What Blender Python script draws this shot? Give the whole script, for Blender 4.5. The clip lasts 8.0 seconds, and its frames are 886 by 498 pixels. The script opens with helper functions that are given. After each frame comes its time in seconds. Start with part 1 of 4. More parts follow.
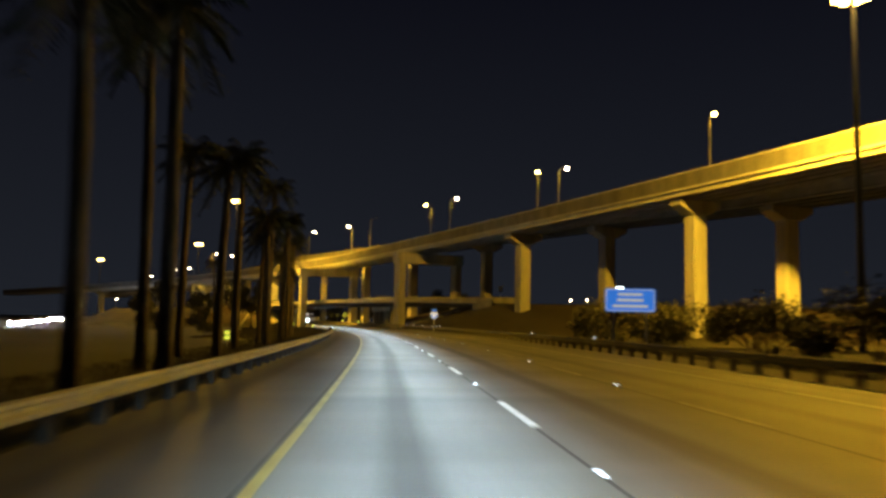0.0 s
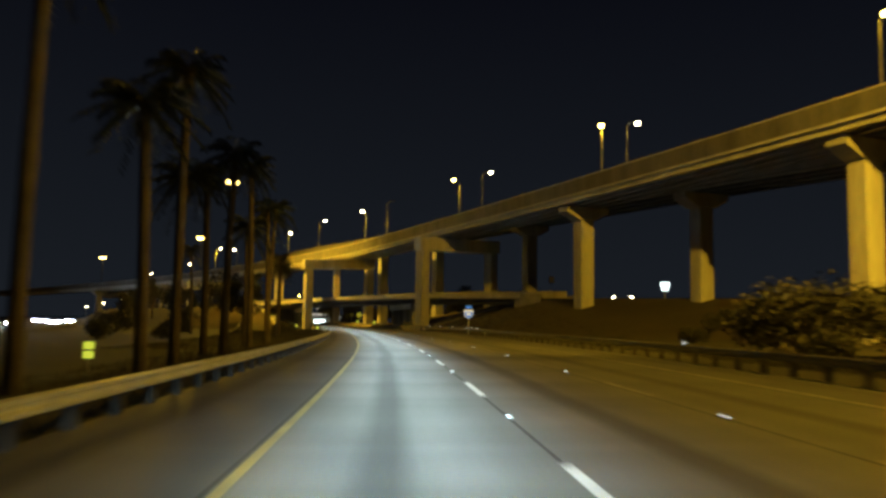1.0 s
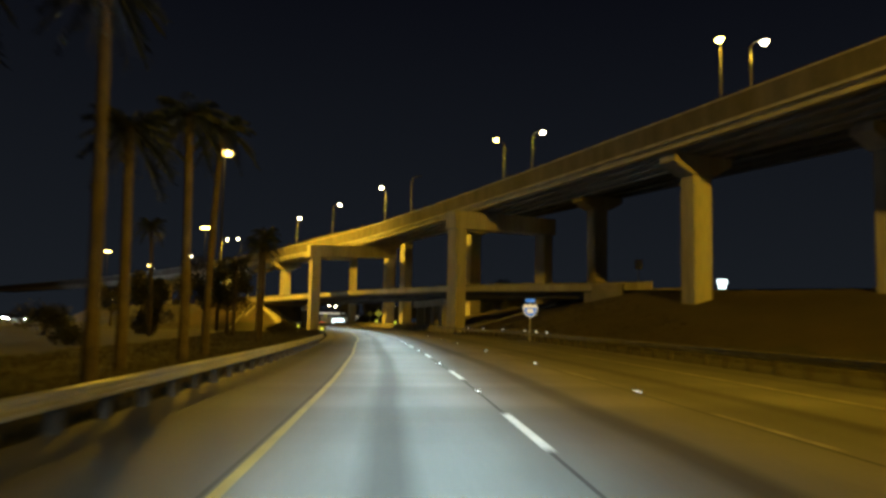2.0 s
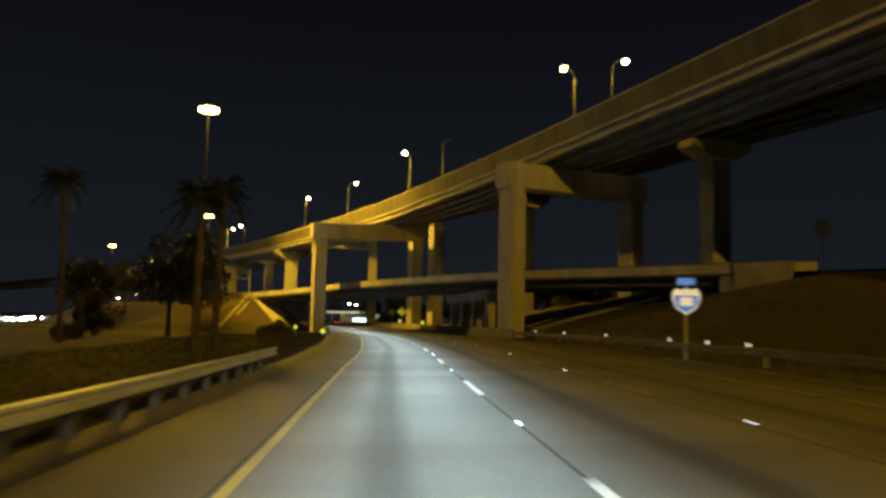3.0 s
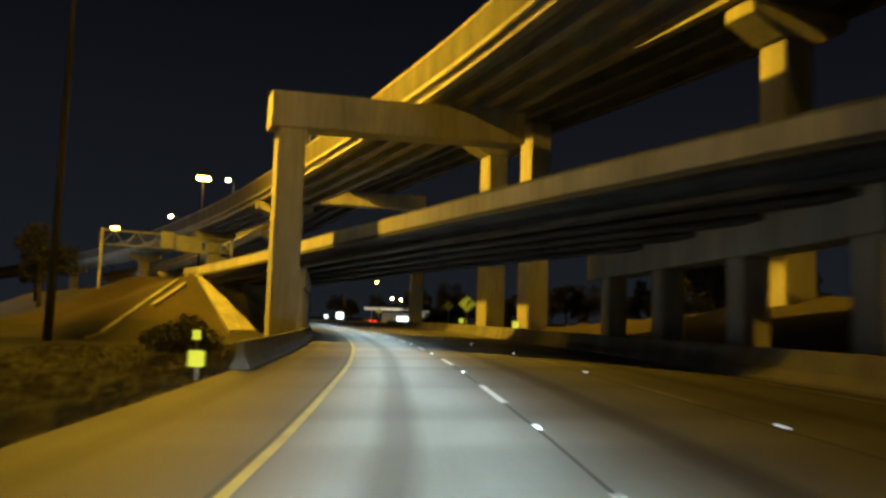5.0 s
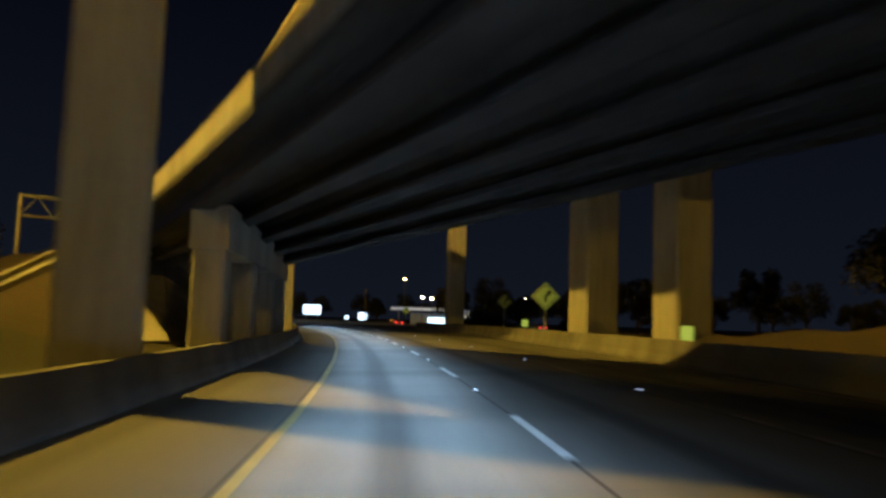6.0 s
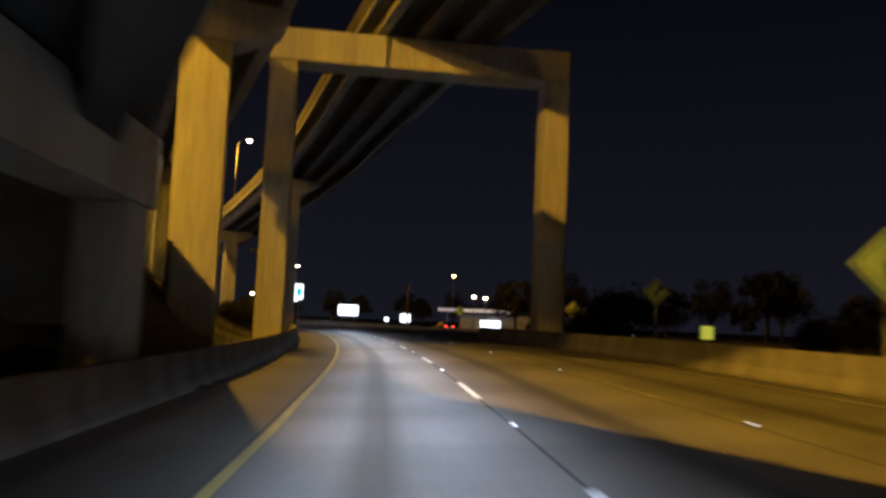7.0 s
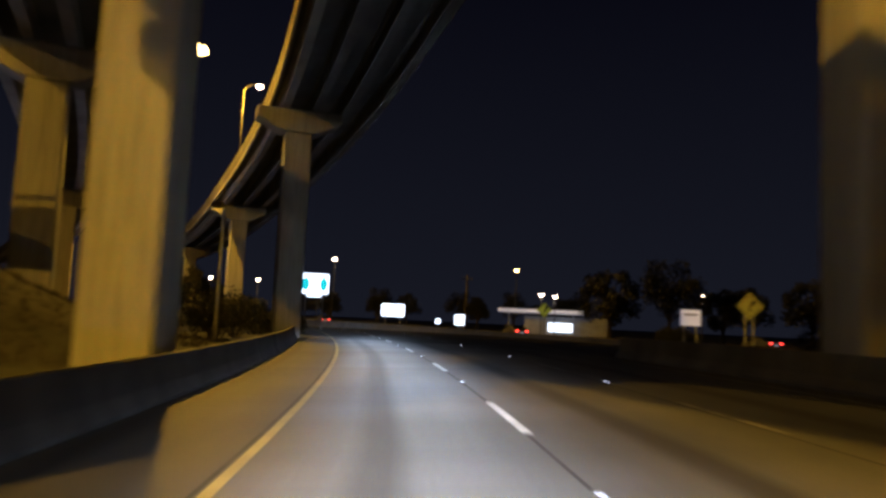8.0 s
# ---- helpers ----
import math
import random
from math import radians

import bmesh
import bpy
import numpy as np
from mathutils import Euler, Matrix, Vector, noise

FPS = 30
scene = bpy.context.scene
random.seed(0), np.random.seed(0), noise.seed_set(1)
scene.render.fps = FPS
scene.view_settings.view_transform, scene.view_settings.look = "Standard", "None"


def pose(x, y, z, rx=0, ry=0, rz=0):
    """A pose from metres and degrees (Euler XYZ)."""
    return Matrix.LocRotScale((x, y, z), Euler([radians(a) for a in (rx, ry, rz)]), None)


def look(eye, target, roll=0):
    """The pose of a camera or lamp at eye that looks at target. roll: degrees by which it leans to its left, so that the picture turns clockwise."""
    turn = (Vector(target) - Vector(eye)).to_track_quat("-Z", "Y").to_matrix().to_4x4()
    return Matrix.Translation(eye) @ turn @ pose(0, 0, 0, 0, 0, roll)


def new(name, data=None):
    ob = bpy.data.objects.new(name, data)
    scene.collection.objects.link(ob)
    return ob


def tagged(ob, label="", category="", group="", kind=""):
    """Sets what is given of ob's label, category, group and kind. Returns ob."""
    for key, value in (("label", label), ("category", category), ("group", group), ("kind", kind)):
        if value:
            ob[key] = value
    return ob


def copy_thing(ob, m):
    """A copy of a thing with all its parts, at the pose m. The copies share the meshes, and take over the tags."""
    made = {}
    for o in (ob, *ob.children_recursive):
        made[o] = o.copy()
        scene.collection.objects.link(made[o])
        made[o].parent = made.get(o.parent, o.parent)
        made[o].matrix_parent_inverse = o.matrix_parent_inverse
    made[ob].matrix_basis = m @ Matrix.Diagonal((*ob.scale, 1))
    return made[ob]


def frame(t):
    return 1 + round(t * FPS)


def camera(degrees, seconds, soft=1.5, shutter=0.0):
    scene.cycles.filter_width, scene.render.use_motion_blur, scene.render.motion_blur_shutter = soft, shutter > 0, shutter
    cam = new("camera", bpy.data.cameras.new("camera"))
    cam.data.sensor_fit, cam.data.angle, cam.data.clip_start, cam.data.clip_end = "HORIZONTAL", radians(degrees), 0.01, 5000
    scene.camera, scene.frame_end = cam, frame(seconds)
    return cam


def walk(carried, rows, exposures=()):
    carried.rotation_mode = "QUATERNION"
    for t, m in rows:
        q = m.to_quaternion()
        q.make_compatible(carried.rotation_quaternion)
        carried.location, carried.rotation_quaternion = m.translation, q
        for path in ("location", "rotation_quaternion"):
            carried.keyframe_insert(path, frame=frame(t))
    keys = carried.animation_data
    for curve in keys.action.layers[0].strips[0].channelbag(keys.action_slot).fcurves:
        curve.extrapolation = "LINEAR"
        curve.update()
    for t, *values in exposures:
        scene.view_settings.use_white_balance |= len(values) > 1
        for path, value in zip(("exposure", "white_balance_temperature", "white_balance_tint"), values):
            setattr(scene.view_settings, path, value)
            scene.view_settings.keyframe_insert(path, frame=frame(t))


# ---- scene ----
cam = camera(59.1, 8.0, soft=3.0, shutter=0.5)
PATH = [
    (0, (0.006, -0.001, 1.59), (0.097, 1.988, 1.778), 1.2),
    (0.5, (-0.097, 15.553, 1.59), (-0.031, 17.544, 1.776), 1.1),
    (1, (-0.393, 31.118, 1.59), (-0.357, 33.109, 1.778), 0.9),
    (1.5, (-0.938, 46.753, 1.59), (-0.934, 48.744, 1.778), 1.1),
    (3, (-4.284, 93.073, 1.59), (-4.377, 95.063, 1.776), 1.3),
    (3.5, (-5.79, 108.242, 1.59), (-5.917, 110.229, 1.775), 1.5),
    (4, (-7.449, 123.43, 1.59), (-7.608, 125.415, 1.772), 1.7),
    (4.5, (-9.382, 138.61, 1.59), (-9.574, 140.592, 1.772), 1.8),
    (5, (-11.639, 153.733, 1.59), (-11.862, 155.712, 1.771), 1.9),
    (6.5, (-20.163, 198.227, 1.59), (-20.513, 200.188, 1.773), 2.1),
    (7, (-23.855, 212.971, 1.59), (-24.267, 214.919, 1.774), 2.4),
    (7.5, (-27.904, 227.561, 1.59), (-28.378, 229.496, 1.773), 2.5),
    (8, (-32.291, 241.783, 1.59), (-32.827, 243.701, 1.773), 2.7),
]
EXPOSURES = [(0.0, 0.75, 6500, 12), (1.0, 0.45, 6400, 3), (3.0, 0.42, 6500, 3), (5.2, 0.45, 6700, 5), (6.3, -0.3, 5000, 16), (6.55, -0.3, 5000, 16), (7.0, -0.02, 6300, 31), (7.5, 0.05, 6500, 24), (8.0, 0.1, 5900, 30)]
walk(cam, [(t, look(eye, target, roll)) for t, eye, target, roll in PATH], EXPOSURES)

# ---- night sky ----
world = bpy.data.worlds.new("night_sky")
scene.world = world
world.use_nodes = True
wn, wl = world.node_tree.nodes, world.node_tree.links
wcoord = wn.new("ShaderNodeTexCoord")
wramp = wn.new("ShaderNodeValToRGB")
wsep = wn.new("ShaderNodeSeparateXYZ")
wl.new(wcoord.outputs["Generated"], wsep.inputs[0])
wl.new(wsep.outputs["Z"], wramp.inputs["Fac"])
wramp.color_ramp.elements[0].position, wramp.color_ramp.elements[0].color = 0.0, (0.0076, 0.0090, 0.0122, 1)
wramp.color_ramp.elements[1].position, wramp.color_ramp.elements[1].color = 0.45, (0.0018, 0.0019, 0.0038, 1)
wl.new(wramp.outputs["Color"], wn["Background"].inputs["Color"])
wn["Background"].inputs["Strength"].default_value = 1.0

SODIUM = (1.0, 0.56, 0.028)
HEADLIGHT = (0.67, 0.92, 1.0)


def spot(name, at, to, watts, colour, size=160.0, blend=0.4, radius=0.35):
    data = bpy.data.lights.new(name, "SPOT")
    data.energy, data.color, data.spot_size, data.spot_blend, data.shadow_soft_size = watts, colour, radians(size), blend, radius
    ob = new(name, data)
    ob.matrix_world = look(at, to)
    return ob


# ---- the line of the road ----
C3, C2, C1, C0 = -1.00265e-06, -2.4774e-04, -1.51649e-02, 0.185139


def bend(y):
    """How fast the line of the drive bends to the left."""
    if y < 0:
        return 0.0
    if y < 225:
        return 6 * C3 * y + 2 * C2
    if y < 265:
        return 6 * C3 * min(y, 245) + 2 * C2 - 0.0008
    return -0.0027 if y < 420 else 0.0


ROAD_X, _m, _x = [], C1, C0
for _y in range(0, 800):
    ROAD_X.append(_x)
    _x, _m = _x + _m + bend(_y + 0.5) / 2, _m + bend(_y + 0.5)


def road_x(y):
    if y <= 0:
        return C0 + C1 * y
    k = min(int(y), 797)
    a, b, c, e = ROAD_X[max(k - 1, 0)], ROAD_X[k], ROAD_X[k + 1], y - k
    return b + (c - b) * e + (0.5 * (a - 2 * b + c) * e * (e - 1) if k else 0.0)


CANT = ((-60, 0.011), (0, 0.012), (31, 0.009), (47, 0.011), (93, 0.015), (123, 0.021), (154, 0.025), (198, 0.029), (213, 0.033), (242, 0.038), (262, 0.039), (700, 0.039))


def cant(y):
    """The crossfall of the road, which rises to the right on the outside of its bend."""
    for (a, u), (b, v) in zip(CANT, CANT[1:]):
        if y <= b:
            return u + (v - u) * max(0.0, y - a) / (b - a)
    return CANT[-1][1]


def banked(y, d):
    return cant(y) * max(-5.6, min(13.0, d))


def road_at(y, d=0.0, z=0.0):
    """Place and heading on the road: y along the drive, d metres to the right of the driven line, z above the surface."""
    m = (road_x(y + 0.5) - road_x(y - 0.5))
    n = math.hypot(m, 1)
    return Vector((road_x(y) + d / n, y - d * m / n, z + banked(y, d))), math.atan2(-m, 1)


EDGE = ((-60, 12.0), (136, 12.0), (158, 10.6), (178, 10.2), (700, 10.2))


def right_edge(y):
    """How far the paved right shoulder reaches."""
    for (a, u), (b, v) in zip(EDGE, EDGE[1:]):
        if y <= b:
            t = max(0.0, y - a) / (b - a)
            return u + (v - u) * t * t * (3 - 2 * t)
    return EDGE[-1][1]


def stations(y0, y1, d=0.0, step=3.0, z=0.0):
    n = max(1, round((y1 - y0) / step))
    return [road_at(y0 + (y1 - y0) * i / n, d, z) for i in range(n + 1)]


# how the painted lanes drift against the driven line
DRIFT = ((-60, 0.06), (15, 0.06), (45, 0.05), (66, 0.04), (80, -0.03), (98, -0.2), (112, -0.36), (120, -0.38), (131, -0.17), (142, -0.1), (150, -0.1), (158, 0.0), (167, 0.14), (182, 0.28),
         (195, 0.24), (203, 0.16), (209, 0.08), (221, -0.06), (230, -0.17), (242, -0.17), (262, -0.14), (700, -0.14))


def lane_shift(y):
    for (a, u), (b, v) in zip(DRIFT, DRIFT[1:]):
        if a <= y <= b:
            t = (y - a) / (b - a)
            return u + (v - u) * t * t * (3 - 2 * t)
    return 0.0


def lane_line(y0, y1, d, step=4.0, z=0.0):
    n = max(1, round((y1 - y0) / step))
    ys = [y0 + (y1 - y0) * i / n for i in range(n + 1)]
    return [road_at(y, d + lane_shift(y), z) for y in ys]


# ---- mesh helpers ----
def mesh_ob(name, bm, material, smooth=False):
    me = bpy.data.meshes.new(name)
    bmesh.ops.recalc_face_normals(bm, faces=bm.faces[:])
    bm.to_mesh(me)
    bm.free()
    if smooth:
        for p in me.polygons:
            p.use_smooth = True
    me.materials.append(material)
    return new(name, me)


def part(name, bm, material, parent, label="", smooth=False):
    ob = mesh_ob(name, bm, material, smooth)
    ob.parent = parent
    if label:
        tagged(ob, label)
    return ob


def thing(name, label, category, at=(0, 0, 0), turn=0.0, group="", kind=""):
    ob = new(name)
    ob.empty_display_size = 0.2
    ob.matrix_world = pose(*at, 0, 0, turn)
    return tagged(ob, label, category, group, kind)


def box(x0, y0, z0, x1, y1, z1, bevel=0.0, bm=None, turn=0.0, at=(0, 0, 0)):
    own = bmesh.new()
    bmesh.ops.create_cube(own, size=1)
    own.transform(Matrix.Translation(((x0 + x1) / 2, (y0 + y1) / 2, (z0 + z1) / 2)) @ Matrix.Diagonal((x1 - x0, y1 - y0, z1 - z0, 1)))
    if bevel:
        bmesh.ops.bevel(own, geom=own.edges[:], offset=bevel, segments=1, affect="EDGES", profile=0.5)
    if turn or any(at):
        own.transform(pose(*at, 0, 0, turn))
    if bm is None:
        return own
    me = bpy.data.meshes.new("tmp")
    own.to_mesh(me)
    own.free()
    bm.from_mesh(me)
    bpy.data.meshes.remove(me)
    return bm


def rod(points, radii, bm=None, sides=8):
    """A round bar through points, its radius changing from point to point."""
    bm = bm or bmesh.new()
    rings = []
    pts = [Vector(p) for p in points]
    for i, p in enumerate(pts):
        ahead = (pts[min(i + 1, len(pts) - 1)] - pts[max(i - 1, 0)]).normalized()
        side = ahead.cross(Vector((0, 0, 1)) if abs(ahead.z) < 0.95 else Vector((0, 1, 0))).normalized()
        up = side.cross(ahead)
        r = radii[i] if isinstance(radii, (list, tuple)) else radii
        rings.append([bm.verts.new(p + r * (math.cos(a) * side + math.sin(a) * up)) for a in (2 * math.pi * k / sides for k in range(sides))])
    for a, b in zip(rings, rings[1:]):
        for k in range(sides):
            bm.faces.new((a[k], a[(k + 1) % sides], b[(k + 1) % sides], b[k]))
    bm.faces.new(rings[0])
    bm.faces.new(rings[-1])
    return bm


def sweep(line, profile, bm=None, closed=True, uv=False):
    """A profile of (right, up) carried along stations of (place, heading)."""
    bm = bm or bmesh.new()
    layer = bm.loops.layers.uv.new("along") if uv else None
    rings, run, last = [], 0.0, None
    for at, h in line:
        side = Vector((math.cos(h), math.sin(h), 0))
        if last is not None:
            run += (at - last).length
        last = at
        rings.append((run, [bm.verts.new(at + side * a + Vector((0, 0, b))) for a, b in profile]))
    n = len(profile)
    for (ra, a), (rb, b) in zip(rings, rings[1:]):
        for k in range(n if closed else n - 1):
            j = (k + 1) % n
            f = bm.faces.new((a[k], a[j], b[j], b[k]))
            if uv:
                for loop, u, v in zip(f.loops, (profile[k][0], profile[j][0], profile[j][0], profile[k][0]), (ra, ra, rb, rb)):
                    loop[layer].uv = (u, v)
    if closed:
        bm.faces.new(rings[0][1])
        bm.faces.new(rings[-1][1])
    return bm


def smooth_line(points, step=3.0):
    """Stations of (place, heading) on a smooth curve through points."""
    p = [Vector(q) for q in points]
    p = [2 * p[0] - p[1]] + p + [2 * p[-1] - p[-2]]
    out = []
    for i in range(1, len(p) - 2):
        n = max(2, round((p[i + 1] - p[i]).length / step))
        for k in range(n + (i == len(p) - 3)):
            t = k / n
            out.append(0.5 * ((2 * p[i]) + (p[i + 1] - p[i - 1]) * t + (2 * p[i - 1] - 5 * p[i] + 4 * p[i + 1] - p[i + 2]) * t * t
                              + (3 * p[i] - p[i - 1] - 3 * p[i + 1] + p[i + 2]) * t ** 3))
    line = []
    for i, q in enumerate(out):
        a = out[min(i + 1, len(out) - 1)] - out[max(i - 1, 0)]
        line.append((q, math.atan2(-a.x, a.y)))
    return line


def nearest(line, at):
    return min(line, key=lambda s: (s[0].xy - Vector(at[:2])).length)


# ---- materials ----
def material(name, colour, rough=0.8, metal=0.0):
    m = bpy.data.materials.new(name)
    m.use_nodes = True
    b = m.node_tree.nodes["Principled BSDF"]
    b.inputs["Base Color"].default_value = (*colour, 1)
    b.inputs["Roughness"].default_value = rough
    b.inputs["Metallic"].default_value = metal
    return m, m.node_tree.nodes, m.node_tree.links, b


def worn(name, dark, light, rough=0.85, coarse=0.35, fine=9.0, bump=0.25, metal=0.0, streak=0.0, spread=(0.35, 0.7)):
    """A surface that varies at two scales, with fine relief and, if asked, rain streaks down it."""
    m, nd, ln, b = material(name, light, rough, metal)
    co = nd.new("ShaderNodeTexCoord")
    big, small = nd.new("ShaderNodeTexNoise"), nd.new("ShaderNodeTexNoise")
    big.inputs["Scale"].default_value, big.inputs["Detail"].default_value = coarse, 5
    small.inputs["Scale"].default_value, small.inputs["Detail"].default_value = fine, 6
    if streak:
        mp = nd.new("ShaderNodeMapping")
        mp.inputs["Scale"].default_value = (1, 1, streak)
        ln.new(co.outputs["Object"], mp.inputs["Vector"])
        ln.new(mp.outputs["Vector"], big.inputs["Vector"])
    else:
        ln.new(co.outputs["Object"], big.inputs["Vector"])
    ln.new(mp.outputs["Vector"] if streak else co.outputs["Object"], small.inputs["Vector"])
    mix = nd.new("ShaderNodeMath")
    mix.operation = "MULTIPLY_ADD"
    mix.inputs[1].default_value = 0.35
    ln.new(small.outputs["Fac"], mix.inputs[0])
    sub = nd.new("ShaderNodeMath")
    sub.operation = "MULTIPLY"
    sub.inputs[1].default_value = 0.65
    ln.new(big.outputs["Fac"], sub.inputs[0])
    ln.new(sub.outputs[0], mix.inputs[2])
    ramp = nd.new("ShaderNodeValToRGB")
    ramp.color_ramp.elements[0].position, ramp.color_ramp.elements[0].color = spread[0], (*dark, 1)
    ramp.color_ramp.elements[1].position, ramp.color_ramp.elements[1].color = spread[1], (*light, 1)
    ln.new(mix.outputs[0], ramp.inputs["Fac"])
    ln.new(ramp.outputs["Color"], b.inputs["Base Color"])
    if bump:
        bp = nd.new("ShaderNodeBump")
        bp.inputs["Strength"].default_value, bp.inputs["Distance"].default_value = bump, 0.02
        ln.new(small.outputs["Fac"], bp.inputs["Height"])
        ln.new(bp.outputs["Normal"], b.inputs["Normal"])
    return m


def reflective(name, dark, light, gain):
    """Retroreflective sheeting: a little emission stands in for the headlights' light sent back to the driver."""
    m = worn(name, dark, light, 0.4, 1.0, 9.0, 0.03)
    b = m.node_tree.nodes["Principled BSDF"]
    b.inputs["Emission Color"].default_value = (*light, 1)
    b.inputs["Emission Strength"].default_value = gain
    return m


def glowing(name, colour, strength):
    m, nd, ln, b = material(name, colour, 0.4)
    b.inputs["Emission Color"].default_value = (*colour, 1)
    b.inputs["Emission Strength"].default_value = strength
    return m


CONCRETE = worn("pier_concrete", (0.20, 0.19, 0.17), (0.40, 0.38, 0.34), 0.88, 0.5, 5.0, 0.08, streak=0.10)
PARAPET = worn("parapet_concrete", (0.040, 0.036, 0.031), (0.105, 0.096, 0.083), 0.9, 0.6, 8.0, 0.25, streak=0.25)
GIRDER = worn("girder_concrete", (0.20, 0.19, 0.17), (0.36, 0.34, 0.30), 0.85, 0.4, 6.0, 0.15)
# darker copy of the girder concrete: shade under the low bridge, put into the colour
SHADED_GIRDER = worn("shaded_girder_concrete", (0.025, 0.025, 0.026), (0.06, 0.06, 0.06), 0.9, 0.4, 6.0, 0.15)
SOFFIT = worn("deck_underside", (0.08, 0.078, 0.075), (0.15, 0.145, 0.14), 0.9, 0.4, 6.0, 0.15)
BARRIER = worn("barrier_concrete", (0.07, 0.068, 0.064), (0.19, 0.18, 0.168), 0.85, 0.8, 11.0, 0.25, streak=0.4)
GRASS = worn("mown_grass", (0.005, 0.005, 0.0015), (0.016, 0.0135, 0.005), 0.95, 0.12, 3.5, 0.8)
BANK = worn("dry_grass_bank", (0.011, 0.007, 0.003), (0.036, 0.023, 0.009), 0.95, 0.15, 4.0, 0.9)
ASPHALT = worn("dark_asphalt", (0.030, 0.030, 0.032), (0.065, 0.064, 0.062), 0.85, 0.25, 12.0, 0.4)
PAVING = worn("slope_paving", (0.12, 0.115, 0.10), (0.28, 0.265, 0.235), 0.88, 0.5, 5.0, 0.3)
DARK_STEEL = worn("dark_rail_steel", (0.05, 0.045, 0.04), (0.13, 0.12, 0.105), 0.7, 1.2, 12.0, 0.1, metal=0.2)
STEEL = worn("galvanised_steel", (0.28, 0.29, 0.30), (0.46, 0.47, 0.48), 0.5, 1.2, 14.0, 0.05, metal=0.55)
POLE = worn("pole_aluminium", (0.06, 0.06, 0.06), (0.12, 0.12, 0.118), 0.5, 0.8, 10.0, 0.04, metal=0.3)
TIMBER = worn("weathered_timber", (0.014, 0.012, 0.010), (0.04, 0.034, 0.028), 0.9, 1.0, 12.0, 0.4, streak=0.2)
BARK = worn("palm_bark", (0.025, 0.019, 0.014), (0.07, 0.055, 0.042), 0.95, 1.5, 10.0, 0.9)
FROND = worn("palm_frond", (0.008, 0.012, 0.004), (0.028, 0.034, 0.011), 0.6, 0.9, 6.0, 0.1)
LEAF = worn("shrub_leaf", (0.007, 0.008, 0.003), (0.024, 0.023, 0.009), 0.75, 0.7, 5.0, 0.1)
WHITE_PAINT = worn("white_road_paint", (0.48, 0.49, 0.50), (0.82, 0.83, 0.84), 0.6, 1.2, 16.0, 0.1)
WORN_PAINT = worn("worn_white_road_paint", (0.09, 0.088, 0.082), (0.34, 0.335, 0.32), 0.7, 1.6, 14.0, 0.1)
YELLOW_PAINT = worn("yellow_road_paint", (0.16, 0.13, 0.045), (0.36, 0.29, 0.085), 0.6, 1.2, 16.0, 0.1)
JOINT = worn("joint_sealant", (0.018, 0.017, 0.016), (0.05, 0.048, 0.045), 0.9, 1.0, 12.0, 0.1)
# lenses are no lamps: their glow replaces headlight light thrown back
LENS = glowing("glowing_stud_lens", (0.80, 0.90, 1.0), 2.0)
RAIL_LENS = glowing("glowing_rail_lens", (0.80, 0.88, 1.0), 0.7)
STUD = worn("road_stud_body", (0.30, 0.30, 0.30), (0.5, 0.5, 0.5), 0.6, 2.0, 20.0, 0.1)
MAST = worn("dark_mast_steel", (0.012, 0.012, 0.011), (0.026, 0.025, 0.024), 0.7, 1.0, 9.0, 0.05)
LAMP_GLOW = glowing("sodium_lamp_glass", (1.0, 0.66, 0.14), 40.0)
MAST_GLOW = glowing("mast_lamp_glass", (1.0, 0.66, 0.16), 22.0)
LAMP_WHITE = glowing("lamp_glass", (1.0, 0.80, 0.45), 40.0)
HEAD_GLOW = glowing("headlight_glass", (0.80, 0.90, 1.0), 1200.0)
TAIL_GLOW = glowing("tail_light_glass", (1.0, 0.06, 0.03), 6.0)
# dimmed copy of the yellow sheet: weaker light on these signs, put into the colour
DULL_SIGN = reflective("unlit_yellow_sign_sheet", (0.30, 0.30, 0.05), (0.42, 0.42, 0.07), 0.035)
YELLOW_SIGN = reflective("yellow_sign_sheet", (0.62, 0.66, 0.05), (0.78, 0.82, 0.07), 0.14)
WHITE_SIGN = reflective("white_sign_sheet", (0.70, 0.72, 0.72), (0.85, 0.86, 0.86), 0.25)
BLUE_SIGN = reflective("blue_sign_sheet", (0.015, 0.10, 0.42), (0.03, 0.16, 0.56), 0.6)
BLACK_SIGN = worn("black_sign_ink", (0.010, 0.010, 0.010), (0.02, 0.02, 0.02), 0.5, 1.0, 9.0, 0.03)
CAR_DARK = worn("dark_car_paint", (0.012, 0.013, 0.016), (0.03, 0.032, 0.036), 0.3, 0.7, 9.0, 0.02)
CAR_GREY = worn("grey_car_paint", (0.14, 0.145, 0.15), (0.24, 0.245, 0.25), 0.3, 0.7, 9.0, 0.02)
GLASS = worn("tinted_glass", (0.008, 0.009, 0.01), (0.015, 0.016, 0.018), 0.08, 1.0, 9.0, 0.0)
RUBBER = worn("tyre_rubber", (0.012, 0.012, 0.012), (0.03, 0.03, 0.03), 0.9, 2.0, 20.0, 0.2)
PANEL_WHITE = glowing("lit_white_panel", (0.80, 0.97, 1.0), 3.0)
PANEL_TEAL = glowing("lit_teal_panel", (0.0, 0.62, 0.62), 1.0)
PANEL_GREEN = reflective("green_sign_sheet_dull", (0.02, 0.20, 0.10), (0.03, 0.30, 0.15), 0.12)
SIGN_BACK = worn("sign_back", (0.26, 0.27, 0.27), (0.40, 0.41, 0.41), 0.5, 0.8, 9.0, 0.05, metal=0.4)


